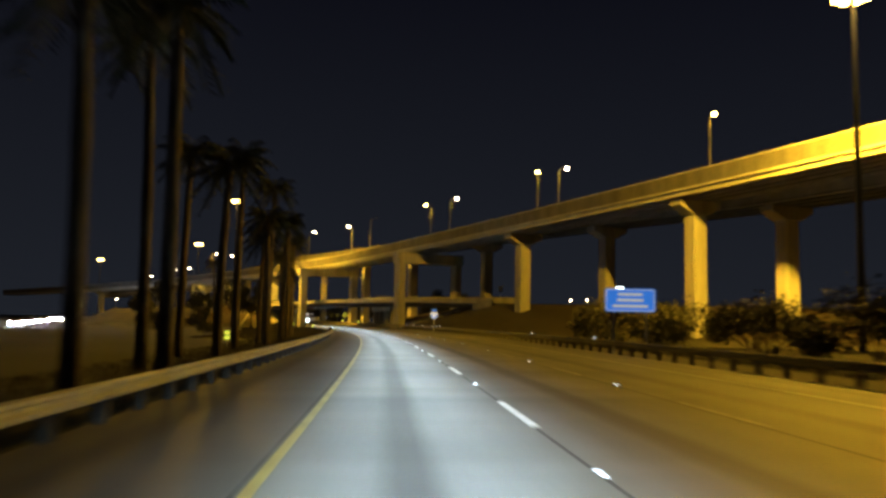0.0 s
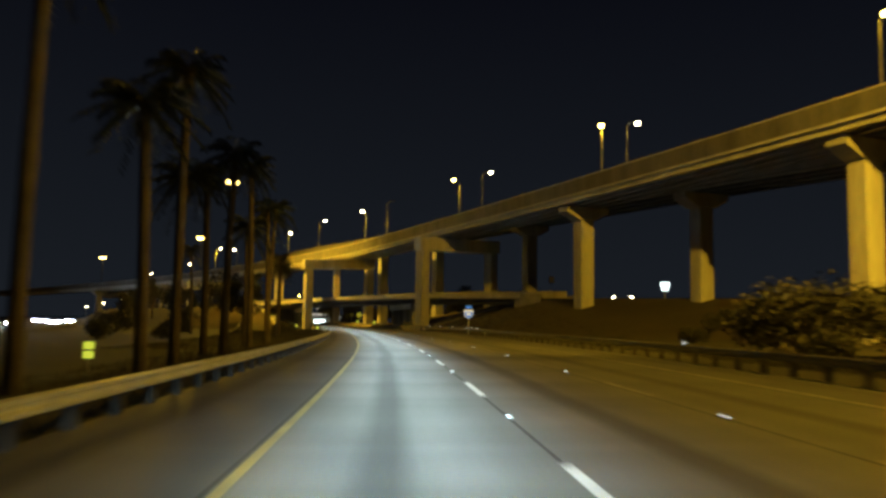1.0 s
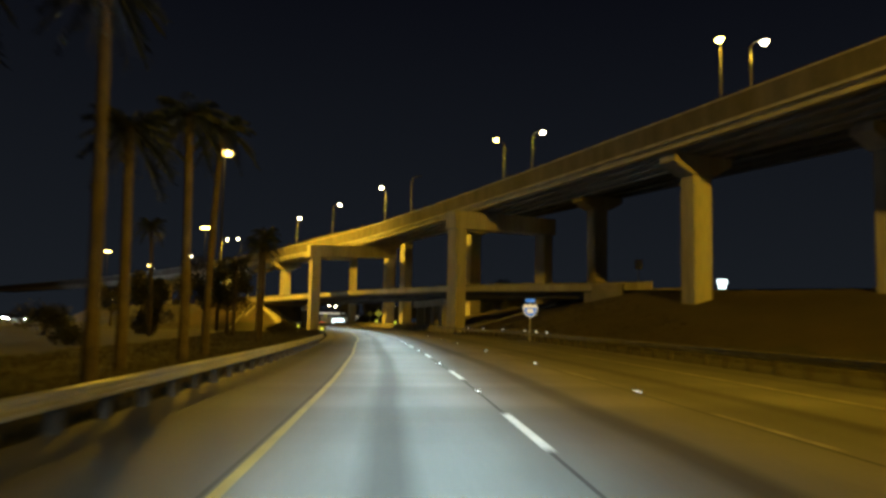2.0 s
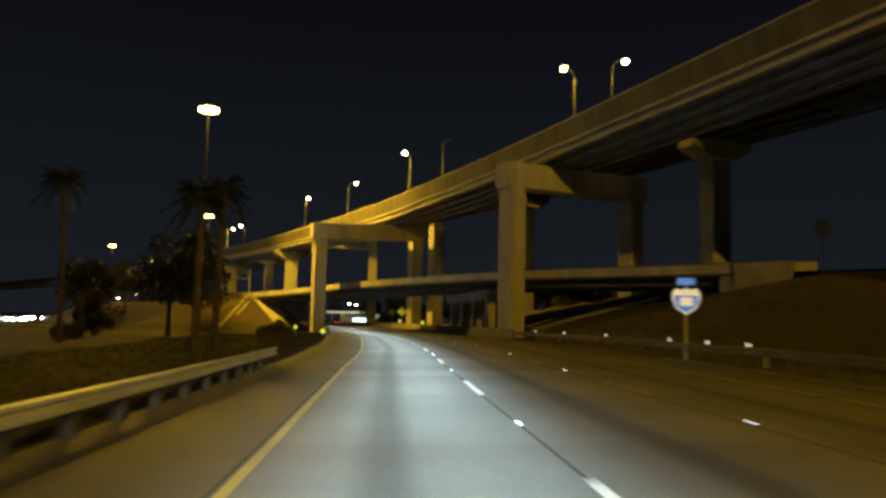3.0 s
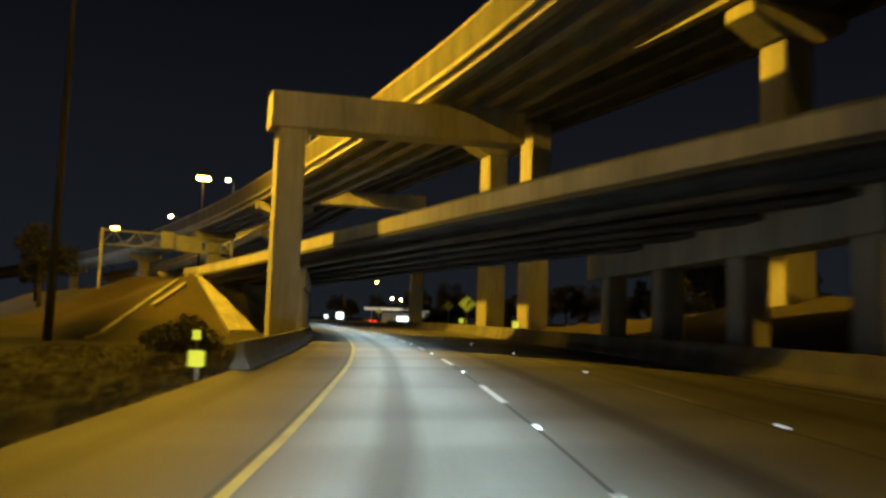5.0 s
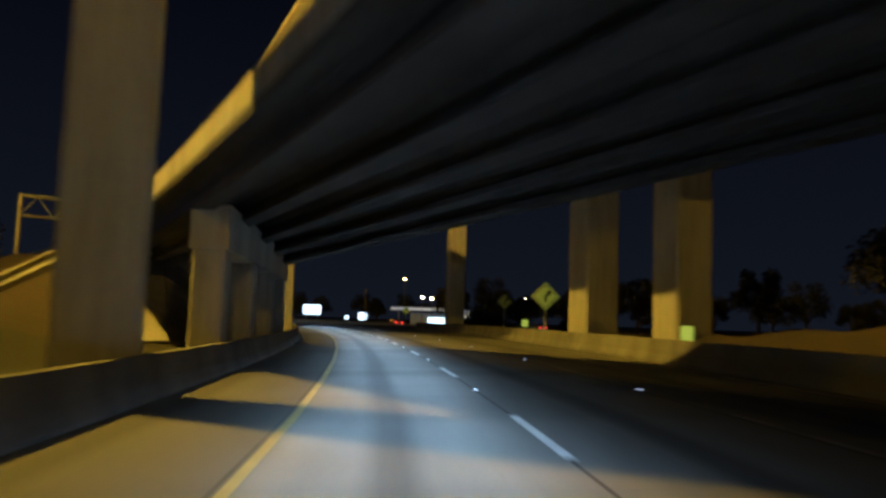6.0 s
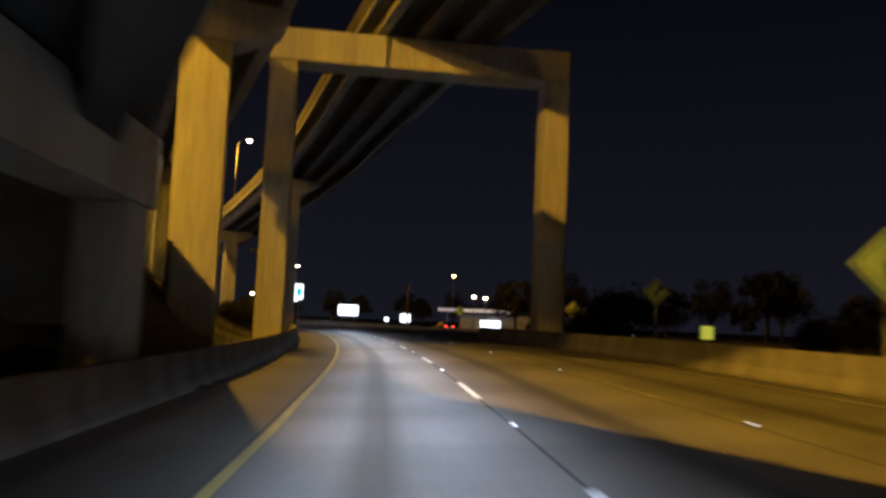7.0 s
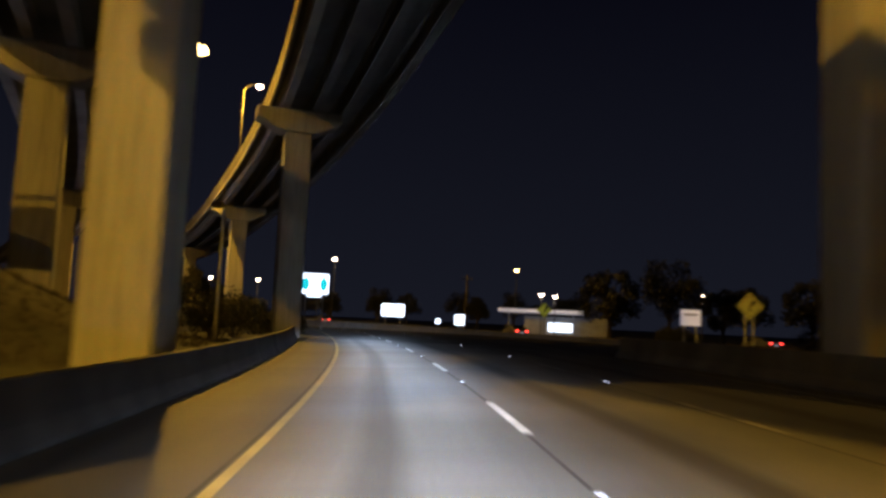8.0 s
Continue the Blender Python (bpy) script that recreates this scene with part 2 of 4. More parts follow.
def road_material():
    """Grey concrete carriageway: oil-darkened middles and tyre tracks of each lane, blotches, grain; dimmer light at
    the sides painted in.
    """
    m, nd, ln, b = material("road_concrete", (0.3, 0.29, 0.27), 0.72)
    uv = nd.new("ShaderNodeUVMap")
    uv.uv_map = "along"
    sep = nd.new("ShaderNodeSeparateXYZ")
    ln.new(uv.outputs["UV"], sep.inputs[0])
    wob = nd.new("ShaderNodeTexNoise")
    wob.inputs["Scale"].default_value, wob.inputs["Detail"].default_value = 0.06, 3
    ln.new(uv.outputs["UV"], wob.inputs["Vector"])
    lane = nd.new("ShaderNodeMath")
    lane.operation = "MULTIPLY_ADD"
    lane.inputs[1].default_value = 0.5
    ln.new(wob.outputs["Fac"], lane.inputs[0])
    ln.new(sep.outputs["X"], lane.inputs[2])
    off = nd.new("ShaderNodeMath")
    off.inputs[1].default_value = 1.60 - 0.25
    ln.new(lane.outputs[0], off.inputs[0])
    per = nd.new("ShaderNodeMath")
    per.operation = "DIVIDE"
    per.inputs[1].default_value = 3.68
    ln.new(off.outputs[0], per.inputs[0])
    fr = nd.new("ShaderNodeMath")
    fr.operation = "FRACT"
    ln.new(per.outputs[0], fr.inputs[0])
    band = nd.new("ShaderNodeValToRGB")
    cr = band.color_ramp
    cr.elements[0].position, cr.elements[0].color = 0.0, (0.92, 0.92, 0.92, 1)
    cr.elements[1].position, cr.elements[1].color = 1.0, (0.92, 0.92, 0.92, 1)
    for p, v in ((0.12, 1.0), (0.31, 0.97), (0.39, 0.42), (0.46, 0.36), (0.54, 0.95), (0.84, 1.0)):
        e = cr.elements.new(p)
        e.color = (v, v, v, 1)
    ln.new(fr.outputs[0], band.inputs["Fac"])
    edge = nd.new("ShaderNodeMapRange")
    edge.inputs["From Min"].default_value, edge.inputs["From Max"].default_value = -5.0, 15.0
    ln.new(sep.outputs["X"], edge.inputs["Value"])
    # shoulders and outer lanes darkened: the weaker light there is put into the colour
    across = nd.new("ShaderNodeValToRGB")
    ce = across.color_ramp
    ce.elements[0].position, ce.elements[0].color = 0.165, (0.42, 0.41, 0.39, 1)
    ce.elements[1].position, ce.elements[1].color = 0.735, (0.48, 0.47, 0.45, 1)
    for p, v in ((0.18, 1.0), (0.54, 1.0), (0.56, 0.70), (0.72, 0.68)):
        e = ce.elements.new(p)
        e.color = (v, v, v, 1)
    ln.new(edge.outputs["Result"], across.inputs["Fac"])
    mp = nd.new("ShaderNodeMapping")
    mp.inputs["Scale"].default_value = (0.5, 0.07, 1)
    ln.new(uv.outputs["UV"], mp.inputs["Vector"])
    big, small = nd.new("ShaderNodeTexNoise"), nd.new("ShaderNodeTexNoise")
    big.inputs["Scale"].default_value, big.inputs["Detail"].default_value = 1.0, 6
    small.inputs["Scale"].default_value, small.inputs["Detail"].default_value = 14.0, 5
    ln.new(mp.outputs["Vector"], big.inputs["Vector"])
    ln.new(uv.outputs["UV"], small.inputs["Vector"])
    ramp = nd.new("ShaderNodeValToRGB")
    ramp.color_ramp.elements[0].position, ramp.color_ramp.elements[0].color = 0.3, (0.095, 0.094, 0.090, 1)
    ramp.color_ramp.elements[1].position, ramp.color_ramp.elements[1].color = 0.7, (0.165, 0.162, 0.154, 1)
    ln.new(big.outputs["Fac"], ramp.inputs["Fac"])
    grain = nd.new("ShaderNodeValToRGB")
    grain.color_ramp.elements[0].position, grain.color_ramp.elements[0].color = 0.3, (0.86, 0.86, 0.86, 1)
    grain.color_ramp.elements[1].position, grain.color_ramp.elements[1].color = 0.7, (1.06, 1.06, 1.06, 1)
    ln.new(small.outputs["Fac"], grain.inputs["Fac"])
    slabs = nd.new("ShaderNodeTexNoise")
    slabs.noise_dimensions = "1D"
    slabs.inputs["Scale"].default_value, slabs.inputs["Detail"].default_value = 0.22, 4
    ln.new(sep.outputs["Y"], slabs.inputs["W"])
    tone = nd.new("ShaderNodeValToRGB")
    tone.color_ramp.elements[0].position, tone.color_ramp.elements[0].color = 0.36, (0.74, 0.74, 0.74, 1)
    tone.color_ramp.elements[1].position, tone.color_ramp.elements[1].color = 0.58, (1.06, 1.06, 1.06, 1)
    ln.new(slabs.outputs["Fac"], tone.inputs["Fac"])
    last = ramp.outputs["Color"]
    for other in (band.outputs["Color"], across.outputs["Color"], grain.outputs["Color"], tone.outputs["Color"]):
        mul = nd.new("ShaderNodeMix")
        mul.data_type, mul.blend_type = "RGBA", "MULTIPLY"
        mul.inputs["Factor"].default_value = 1.0
        ln.new(last, mul.inputs["A"])
        ln.new(other, mul.inputs["B"])
        last = mul.outputs["Result"]
    ln.new(last, b.inputs["Base Color"])
    bp = nd.new("ShaderNodeBump")
    bp.inputs["Strength"].default_value, bp.inputs["Distance"].default_value = 0.25, 0.01
    ln.new(small.outputs["Fac"], bp.inputs["Height"])
    ln.new(bp.outputs["Normal"], b.inputs["Normal"])
    return m


ROAD = road_material()

# ---- lines of the bridges: bottom of the girders, along the middle ----
FLY_A = smooth_line([(64.0, 15.8, 18.2), (51.2, 51.2, 17.7), (39.7, 81.2, 17.35), (27.6, 111.3, 17.1), (14.5, 141.3, 16.65), (3.5, 166.5, 16.4), (-6.65, 186.5, 15.85), (-17.9, 206.5, 15.2),
                     (-40.6, 242.6, 14.6), (-62.1, 273.4, 14.4), (-92, 309, 13.4), (-135, 354, 12.5), (-205, 415, 11)])
FLY_B = smooth_line([(66, 26, 15.0), (56.3, 58.5, 15.8), (43.6, 96, 16.5), (32.2, 121.5, 17.2), (16.8, 163.5, 18.4), (1.6, 195.7, 18.5), (-15.2, 225.6, 18.7),
                     (-34.9, 259.6, 18.9), (-57.4, 296.8, 17.1), (-81.7, 329.0, 14.6), (-110.5, 363.3, 12.4), (-149, 401, 10.6)])
RAMP_NEAR = [(66, 76, 4.6), (40, 112, 5.4), (12.3, 149.5, 6.1), (-1.5, 166.5, 6.4), (-9.5, 177.5, 6.45), (-22, 196.5, 6.45), (-42, 222.5, 5.7), (-66, 252, 5.4), (-110, 300, 5.2)]
RAMP_N = Vector((0.799, 0.601, 0))
RAMP = smooth_line([Vector(p) + RAMP_N * 4.85 - Vector((0, 0, 1.5)) for p in RAMP_NEAR])


def ramp_distance(x, y, line):
    """Metres from the near edge of the low ramp towards the drive, negative beyond it; and its height there."""
    best = None
    for (a, _), (b, _) in zip(line[::3], line[3::3]):
        ab = (b - a).xy
        t = max(0.0, min(1.0, (Vector((x, y)) - a.xy).dot(ab) / ab.length_squared))
        q = a.lerp(b, t)
        d = (Vector((x, y)) - q.xy).length
        if best is None or d < best[0]:
            best = (d, q.z)
    return best


def drive_offset(x, y):
    """Metres to the right of the driven line, and the y abreast of it."""
    yy = y
    for _ in range(4):
        m = road_x(yy + 0.5) - road_x(yy - 0.5)
        yy += ((x - road_x(yy)) * m + (y - yy)) / (1 + m * m)
    m = road_x(yy + 0.5) - road_x(yy - 0.5)
    return ((x - road_x(yy)) - (y - yy) * m) / math.hypot(m, 1), yy


def ground_height(x, y):
    d, yy = drive_offset(x, y)
    base = banked(yy, d) - 0.07
    if d < -5.5:
        base -= 0.5 * min(1, (-5.5 - d) / 6)
    away, soffit = ramp_distance(x, y, RAMP)
    top = soffit + 0.85
    slope = 3.6 if d > 0 else 1.4 if 0.799 * x + 0.601 * y > 104.6 else 2.3
    bank = top - max(0, away - 5.35) / slope
    if d > 0:
        bank = min(bank, (d - 12.6) * 0.35 + banked(yy, d))
    else:
        along = max(0.0, (x + 42) * 0.61 - (y - 222.5) * 0.79 - 0.5)
        bank = top - math.hypot(max(0, away - 5.35) / slope, along / 2.1)
    reach = 1.0 if d > 0 else max(0.0, min(1.0, (-5.8 - d) / 5.0))
    if bank > base:
        base = base + (bank - base) * reach
    if d < -7.2 and 222 < yy < 282:
        rise = min(1.0, (yy - 222) / 14) * min(1.0, (282 - yy) / 18)
        base = max(base, min(5.0, (-7.2 - d) / 1.7, (d + 34) / 2.2) * rise)
    return base + 0.10 * (noise.noise((x * 0.07, y * 0.07, 0)) if abs(d - 4) > 12 else 0)

# ---- ground, road ----
def spread(inner0, inner1, step, outer):
    n = round((inner1 - inner0) / step)
    return sorted([inner0 - o for o in outer] + [inner0 + step * i for i in range(n + 1)] + [inner1 + o for o in outer])


def build_ground():
    xs = spread(-130, 75, 2.5, (8, 20, 45, 90, 180, 400, 900, 2200))
    ys = spread(-30, 320, 2.5, (8, 20, 45, 90, 180, 400, 900, 2200))
    bm = bmesh.new()
    rows = [[bm.verts.new((x, y, ground_height(x, y) if -140 < x < 90 and -40 < y < 345 else -0.6)) for x in xs] for y in ys]
    for a, b in zip(rows, rows[1:]):
        for k in range(len(xs) - 1):
            bm.faces.new((a[k], a[k + 1], b[k + 1], b[k]))
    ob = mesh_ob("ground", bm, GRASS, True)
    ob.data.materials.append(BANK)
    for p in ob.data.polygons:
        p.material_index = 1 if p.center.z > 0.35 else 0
    return ob


tagged(build_ground(), "dark mown grass verge and banks beside the highway", "ground", kind="structure")

road = thing("road", "worn grey concrete highway with dark oil tracks in each lane", "road", kind="structure")


def carriageway():
    """The slab sheet: its outer edges hold their line, the lanes between follow their drift."""
    bm = bmesh.new()
    layer = bm.loops.layers.uv.new("along")
    cols = ((-4.7, 0), (-3.2, 0.6), (-1.55, 1), (2.15, 1), (5.85, 1), (9.5, 1), (10.2, 0))
    rows = [(y, [bm.verts.new(road_at(y, (d if d < 10 else right_edge(y)) + share * lane_shift(y))[0]) for d, share in cols]) for y in range(-60, 624, 4)]
    for (ya, a), (yb, b) in zip(rows, rows[1:]):
        for k in range(len(cols) - 1):
            f = bm.faces.new((a[k], a[k + 1], b[k + 1], b[k]))
            for loop, c, y in zip(f.loops, (k, k + 1, k + 1, k), (ya, ya, yb, yb)):
                loop[layer].uv = (cols[c][0] if c < 6 else right_edge(y), y)
    return bm


part("carriageway", carriageway(), ROAD, road)
for d, mat, wide in ((-1.52, YELLOW_PAINT, 0.13), (9.35, WORN_PAINT, 0.15)):
    part("edge_line", sweep(lane_line(-40, 520, d), [(-wide / 2, 0.016), (wide / 2, 0.016)], closed=False), mat, road,
         "solid yellow edge line" if d < 0 else "worn solid white edge line")
for d in (-1.66, 2.0, 5.62, 9.15):
    part("joint", sweep(lane_line(-40, 420, d), [(-0.03, 0.004), (0.03, 0.004)], closed=False), JOINT, road, "dark sealed joint between slabs")

PERIOD, FIRST = 12.007, 20.4
UNEVEN = {7: 1.0, 8: 2.0, 9: 2.1, 10: 2.1, 11: 1.3, 12: 0.7, 13: 0.3}
for d in (2.02, 5.74):
    for k in range(-3, 34):
        y = FIRST + PERIOD * k + UNEVEN.get(k, 0.0)
        lift = 0.007 if y < 285 else 0.014
        part("lane_dash", sweep(lane_line(y - 8.3, y - 4.5, d, 1.3), [(-0.075, lift), (0.075, lift)], closed=False), WHITE_PAINT if d < 4 else WORN_PAINT, road)
        at, h = road_at(y, d + lane_shift(y), 0.0)
        stud = part("road_stud", box(-0.05, -0.05, 0.0, 0.05, 0.05, 0.02, 0.008, turn=math.degrees(h), at=at), STUD, road, "raised road stud")
        part("lens", box(-0.045, -0.058, 0.004, 0.045, -0.046, 0.019, turn=math.degrees(h), at=at), LENS, stud, "clear reflective lens")

# ---- concrete barriers ----
JERSEY = [(-0.30, 0.0), (-0.30, 0.08), (-0.16, 0.33), (-0.09, 0.86), (0.09, 0.86), (0.16, 0.33), (0.30, 0.08), (0.30, 0.0)]


def barrier(y0, y1, d, label):
    ob = thing("concrete_barrier", label, "barrier")
    y = y0
    while y < y1 - 1:
        e = min(y + 6.0, y1)
        line = stations(y, e - 0.03, d, 2.0) if d else [road_at(y + (e - 0.03 - y) * k / 3, right_edge(y + (e - y) * k / 3) + 0.1) for k in range(4)]
        part("barrier_segment", sweep(line, JERSEY), BARRIER, ob)
        y = e
    return ob


barrier(178, 345, -4.5, "stained concrete barrier along the inner shoulder")
barrier(156, 272, 0, "stained concrete barrier along the outer shoulder")

# ---- steel guardrails ----
WBEAM = [(0.0, 0.40), (0.06, 0.43), (0.06, 0.48), (0.0, 0.52), (0.0, 0.56), (0.06, 0.60), (0.06, 0.65), (0.0, 0.68),
         (-0.012, 0.68), (0.048, 0.65), (0.048, 0.60), (-0.012, 0.56), (-0.012, 0.52), (0.048, 0.48), (0.048, 0.43), (-0.012, 0.40)]


def guardrail(y0, y1, d, facing, label):
    ob = thing("guardrail", label, "guardrail")
    offset = (lambda y: d) if facing > 0 else (lambda y: right_edge(y) + d)
    n = round((y1 - y0) / 3.0)
    part("rail", sweep([road_at(y, offset(y)) for y in (y0 + (y1 - y0) * k / n for k in range(n + 1))], [(facing * a, b) for a, b in (WBEAM if facing > 0 else WBEAM[::-1])]), STEEL if facing > 0 else DARK_STEEL, ob)
    n = round((y1 - y0) / 1.905)
    for k in range(n):
        at, h = road_at(y0 + 0.5 + 1.905 * k, offset(y0 + 0.5 + 1.905 * k) - facing * 0.22, 0)
        post = part("post", box(-0.08, -0.08, -0.5, 0.08, 0.08, 0.66, turn=math.degrees(h), at=at), TIMBER, ob, "weathered timber post")
        part("spacer", box(0.08 if facing > 0 else -0.20, -0.07, 0.36, 0.20 if facing > 0 else -0.08, 0.07, 0.66, turn=math.degrees(h), at=at), TIMBER, post)
    return ob


guardrail(-28, 121, -4.35, 1, "galvanised steel guardrail on timber posts beside the inner shoulder")
guardrail(-20, 156, 0.35, -1, "dark steel guardrail on timber posts beside the outer shoulder")


# ---- bridges ----
def deck(ob, line, half, girders, depth, slab=0.22, wall=0.9, piece=6, drop=0.28, under=None, face=None, coping=False, outer=None, ledge=0.0):
    """Girders, slab and parapets of a bridge along stations given at the girders' bottom."""
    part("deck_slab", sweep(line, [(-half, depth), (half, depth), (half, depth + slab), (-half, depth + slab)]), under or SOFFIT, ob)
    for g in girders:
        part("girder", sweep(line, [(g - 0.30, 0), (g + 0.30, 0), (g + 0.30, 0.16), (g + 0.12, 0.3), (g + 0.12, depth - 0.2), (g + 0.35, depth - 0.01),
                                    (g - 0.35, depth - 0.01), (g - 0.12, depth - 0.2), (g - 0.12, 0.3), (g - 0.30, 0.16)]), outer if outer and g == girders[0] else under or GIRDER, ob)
    t = depth + slab
    for s in (-1, 1):
        prof = [(s * (half + 0.03), t - drop), (s * (half + 0.03), t + wall), (s * (half - 0.20), t + wall), (s * (half - 0.28), t + 0.3), (s * (half - 0.42), t), (s * (half - 0.1), t - drop)]
        for k in range(0, len(line) - 1, piece):
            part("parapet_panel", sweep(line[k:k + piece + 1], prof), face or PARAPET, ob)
            if ledge:
                part("slab_edge", sweep(line[k:k + piece + 1], [(s * (half + 0.07), t - drop - 0.03), (s * (half + 0.07), t - drop + ledge), (s * (half - 0.05), t - drop + ledge), (s * (half - 0.12), t - drop - 0.03)]), CONCRETE, ob)
            # paler coping: cleaner concrete, with the lamplit rim partly put into its colour
            if coping:
                part("coping", sweep(line[k:k + piece + 1], [(s * (half + 0.06), t + wall), (s * (half + 0.06), t + wall + 0.12), (s * (half - 0.22), t + wall + 0.12), (s * (half - 0.22), t + wall)]), CONCRETE, ob)


def tee_pier(ob, at, heading, top, foot, length=6.4, wide=2.0, thick=1.9, cap=True):
    """A hammerhead pier: a rectangular column with chamfered edges and a haunched cap."""
    turn = math.degrees(heading)
    part("pier_column", box(-wide / 2, -thick / 2, foot, wide / 2, thick / 2, top - 1.75 if cap else top + 0.1, 0.12, turn=turn, at=(at[0], at[1], 0)), CONCRETE, ob)
    if not cap:
        return
    bm = bmesh.new()
    h = length / 2
    ring = [(-h, 0), (h, 0), (h, -0.75), (wide / 2 + 0.25, -1.75), (-wide / 2 - 0.25, -1.75), (-h, -0.75)]
    front = [bm.verts.new((a, -thick / 2 - 0.12, b)) for a, b in ring]
    back = [bm.verts.new((a, thick / 2 + 0.12, b)) for a, b in ring]
    bm.faces.new(front)
    bm.faces.new(back)
    for k in range(6):
        bm.faces.new((front[k], front[(k + 1) % 6], back[(k + 1) % 6], back[k]))
    bmesh.ops.bevel(bm, geom=bm.edges[:], offset=0.07, segments=1, affect="EDGES", profile=0.5)
    bm.transform(pose(at[0], at[1], top, 0, 0, turn))
    part("pier_cap", bm, CONCRETE, ob)
    for g in (-2.6, 0, 2.6):
        part("bearing_block", box(g - 0.4, -0.5, top - 0.02, g + 0.4, 0.5, top + 0.10, turn=turn, at=(at[0], at[1], 0)), CONCRETE, ob)


def portal(ob, left, right, top, beam, thick, cols, foot, wide=1.9, rise=0.0):
    """A straddle bent: a beam from left to right on columns that stand at given shares of its length."""
    a, b = Vector((*left, 0)), Vector((*right, 0))
    turn = math.degrees(math.atan2(b.y - a.y, b.x - a.x))
    long = (b - a).length
    bm = box(0, -thick / 2, top - beam, long, thick / 2, top, 0.06)
    for v in bm.verts:
        v.co.z += rise * v.co.x / long
    bm.transform(pose(a.x, a.y, 0, 0, 0, turn))
    part("bent_beam", bm, CONCRETE, ob)
    for x0, z0 in zip(cols, foot):
        part("bent_column", box(x0, -thick / 2 + 0.1, z0, x0 + wide, thick / 2 - 0.1, top - beam + 0.05 + rise * x0 / long, 0.10, turn=turn, at=(a.x, a.y, 0)), CONCRETE, ob)


fly_a = thing("flyover", "long curved concrete flyover on hammerhead piers and portal frames", "bridge")
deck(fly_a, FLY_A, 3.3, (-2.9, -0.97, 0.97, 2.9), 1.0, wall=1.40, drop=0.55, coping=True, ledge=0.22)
for at, foot in (((50.6, 54), 0), ((35.3, 93.8), 0), ((19.6, 131.2), 0), ((-40.5, 242.1), 0), ((-62.1, 273.4), 0), ((-92, 309), 0), ((-135, 354), 0)):
    s = nearest(FLY_A, at)
    tee_pier(fly_a, at, s[1], s[0].z - 0.1, min(0, ground_height(*at)) - 0.5)
portal(fly_a, (-2.30, 162.60), (11.87, 172.5), 16.0, 2.3, 2.2, (0.3, 15.2), (-0.5, -0.5), 1.65, 0.4)
portal(fly_a, (-27.0, 197.2), (-12.6, 204.6), 14.5, 2.1, 1.9, (0.45,), (-0.5,), 1.6, 0.7)

fly_b = thing("flyover", "higher curved concrete flyover beyond, on hammerhead piers", "bridge")
# inner girders take the dark underside colour as their shade, the lit outer one stays pale
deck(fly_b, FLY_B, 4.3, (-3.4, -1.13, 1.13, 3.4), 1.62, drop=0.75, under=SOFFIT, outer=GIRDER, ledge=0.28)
for at in ((45.4, 91), (31.4, 121.2), (16.8, 163.5), (1.6, 195.7), (-11.4, 220.6), (-15.2, 225.8), (-59.3, 295.5), (-83, 328), (-112, 362)):
    s = nearest(FLY_B, at)
    tee_pier(fly_b, at, s[1], s[0].z - 0.1, min(0, ground_height(*at)) - 0.5, cap=at != (-11.4, 220.6))
portal(fly_b, (-44.30, 256.09), (-26.76, 262.3), 18.8, 2.0, 2.1, (0.15, 17.05), (-0.5, -0.5), 1.65)

part("drain_pipe", rod([(-59.53, 293.83, -0.5), (-59.53, 293.83, 12.5)], 0.11), POLE, fly_b, "grey drain pipe down the pier")

# the low ramp bridge between its abutments
low = thing("ramp_bridge", "low concrete ramp bridge crossing the highway on rows of square columns", "bridge")
span = [s for s in RAMP if -38.3 < s[0].x < 18]
deck(low, span, 4.85, (-3.95, -1.98, 0.0, 1.98, 3.95), 0.66, 0.2, 0.64, drop=0.02, under=SHADED_GIRDER, face=CONCRETE)
for o, z in ((-4.76, 0.0), (4.76, 0.75)):
    part("handrail", sweep(span, [(o - 0.04, z + 1.55), (o + 0.04, z + 1.55), (o + 0.04, z + 1.61), (o - 0.04, z + 1.61)]), POLE, low, "thin steel rail on the parapet")
    for at, h in span:
        p = at + Vector((math.cos(h) * o, math.sin(h) * o, z))
        part("rail_post", rod([p + Vector((0, 0, 1.48)), p + Vector((0, 0, 1.57))], 0.03, sides=6), POLE, low)
# unseen upstand added on the far parapet so that the bridge's shadow reaches further
for k in range(0, len(span) - 1, 6):
    part("coping", sweep(span[k:k + 7], [(4.64, 1.48), (4.9, 1.48), (4.9, 2.25), (4.7, 2.25)]), CONCRETE, low)
for y0, y1, d, ys in ((207.1, 227.8, -5.2, (207.7, 213.8, 220.6, 227.1)), (170.6, 194.6, 11.9, (171.6, 178.4, 185.2, 192.0))):
    part("pier_beam", sweep(stations(y0, y1, d, 3), [(-0.6, 3.68), (0.6, 3.68), (0.6, 5.05), (-0.6, 5.05)]), CONCRETE, low)
    for y in ys:
        at, h = road_at(y, d)
        part("pier_column", box(-0.5, -0.6, -0.5, 0.5, 0.6, 3.7, 0.08, turn=math.degrees(h), at=at), CONCRETE, low)

for s, turn in ((span[0], 0), (span[-1], 180)):
    part("abutment", box(-4.9, 0.0, -3.0, 4.9, 2.0, 0.65, 0.05, turn=math.degrees(s[1]) + turn, at=s[0] - Vector((-math.sin(s[1]), math.cos(s[1]), 0)) * (0.4 if not turn else -0.4)), PAVING, low)
    for w in ((-5.1, 4.7) if not turn else (4.7,)):
        part("wing_wall", box(w, -4.0, -2.6, w + 0.4, 0.3, 1.5, 0.04, turn=math.degrees(s[1]) + turn, at=s[0]), PAVING, low)
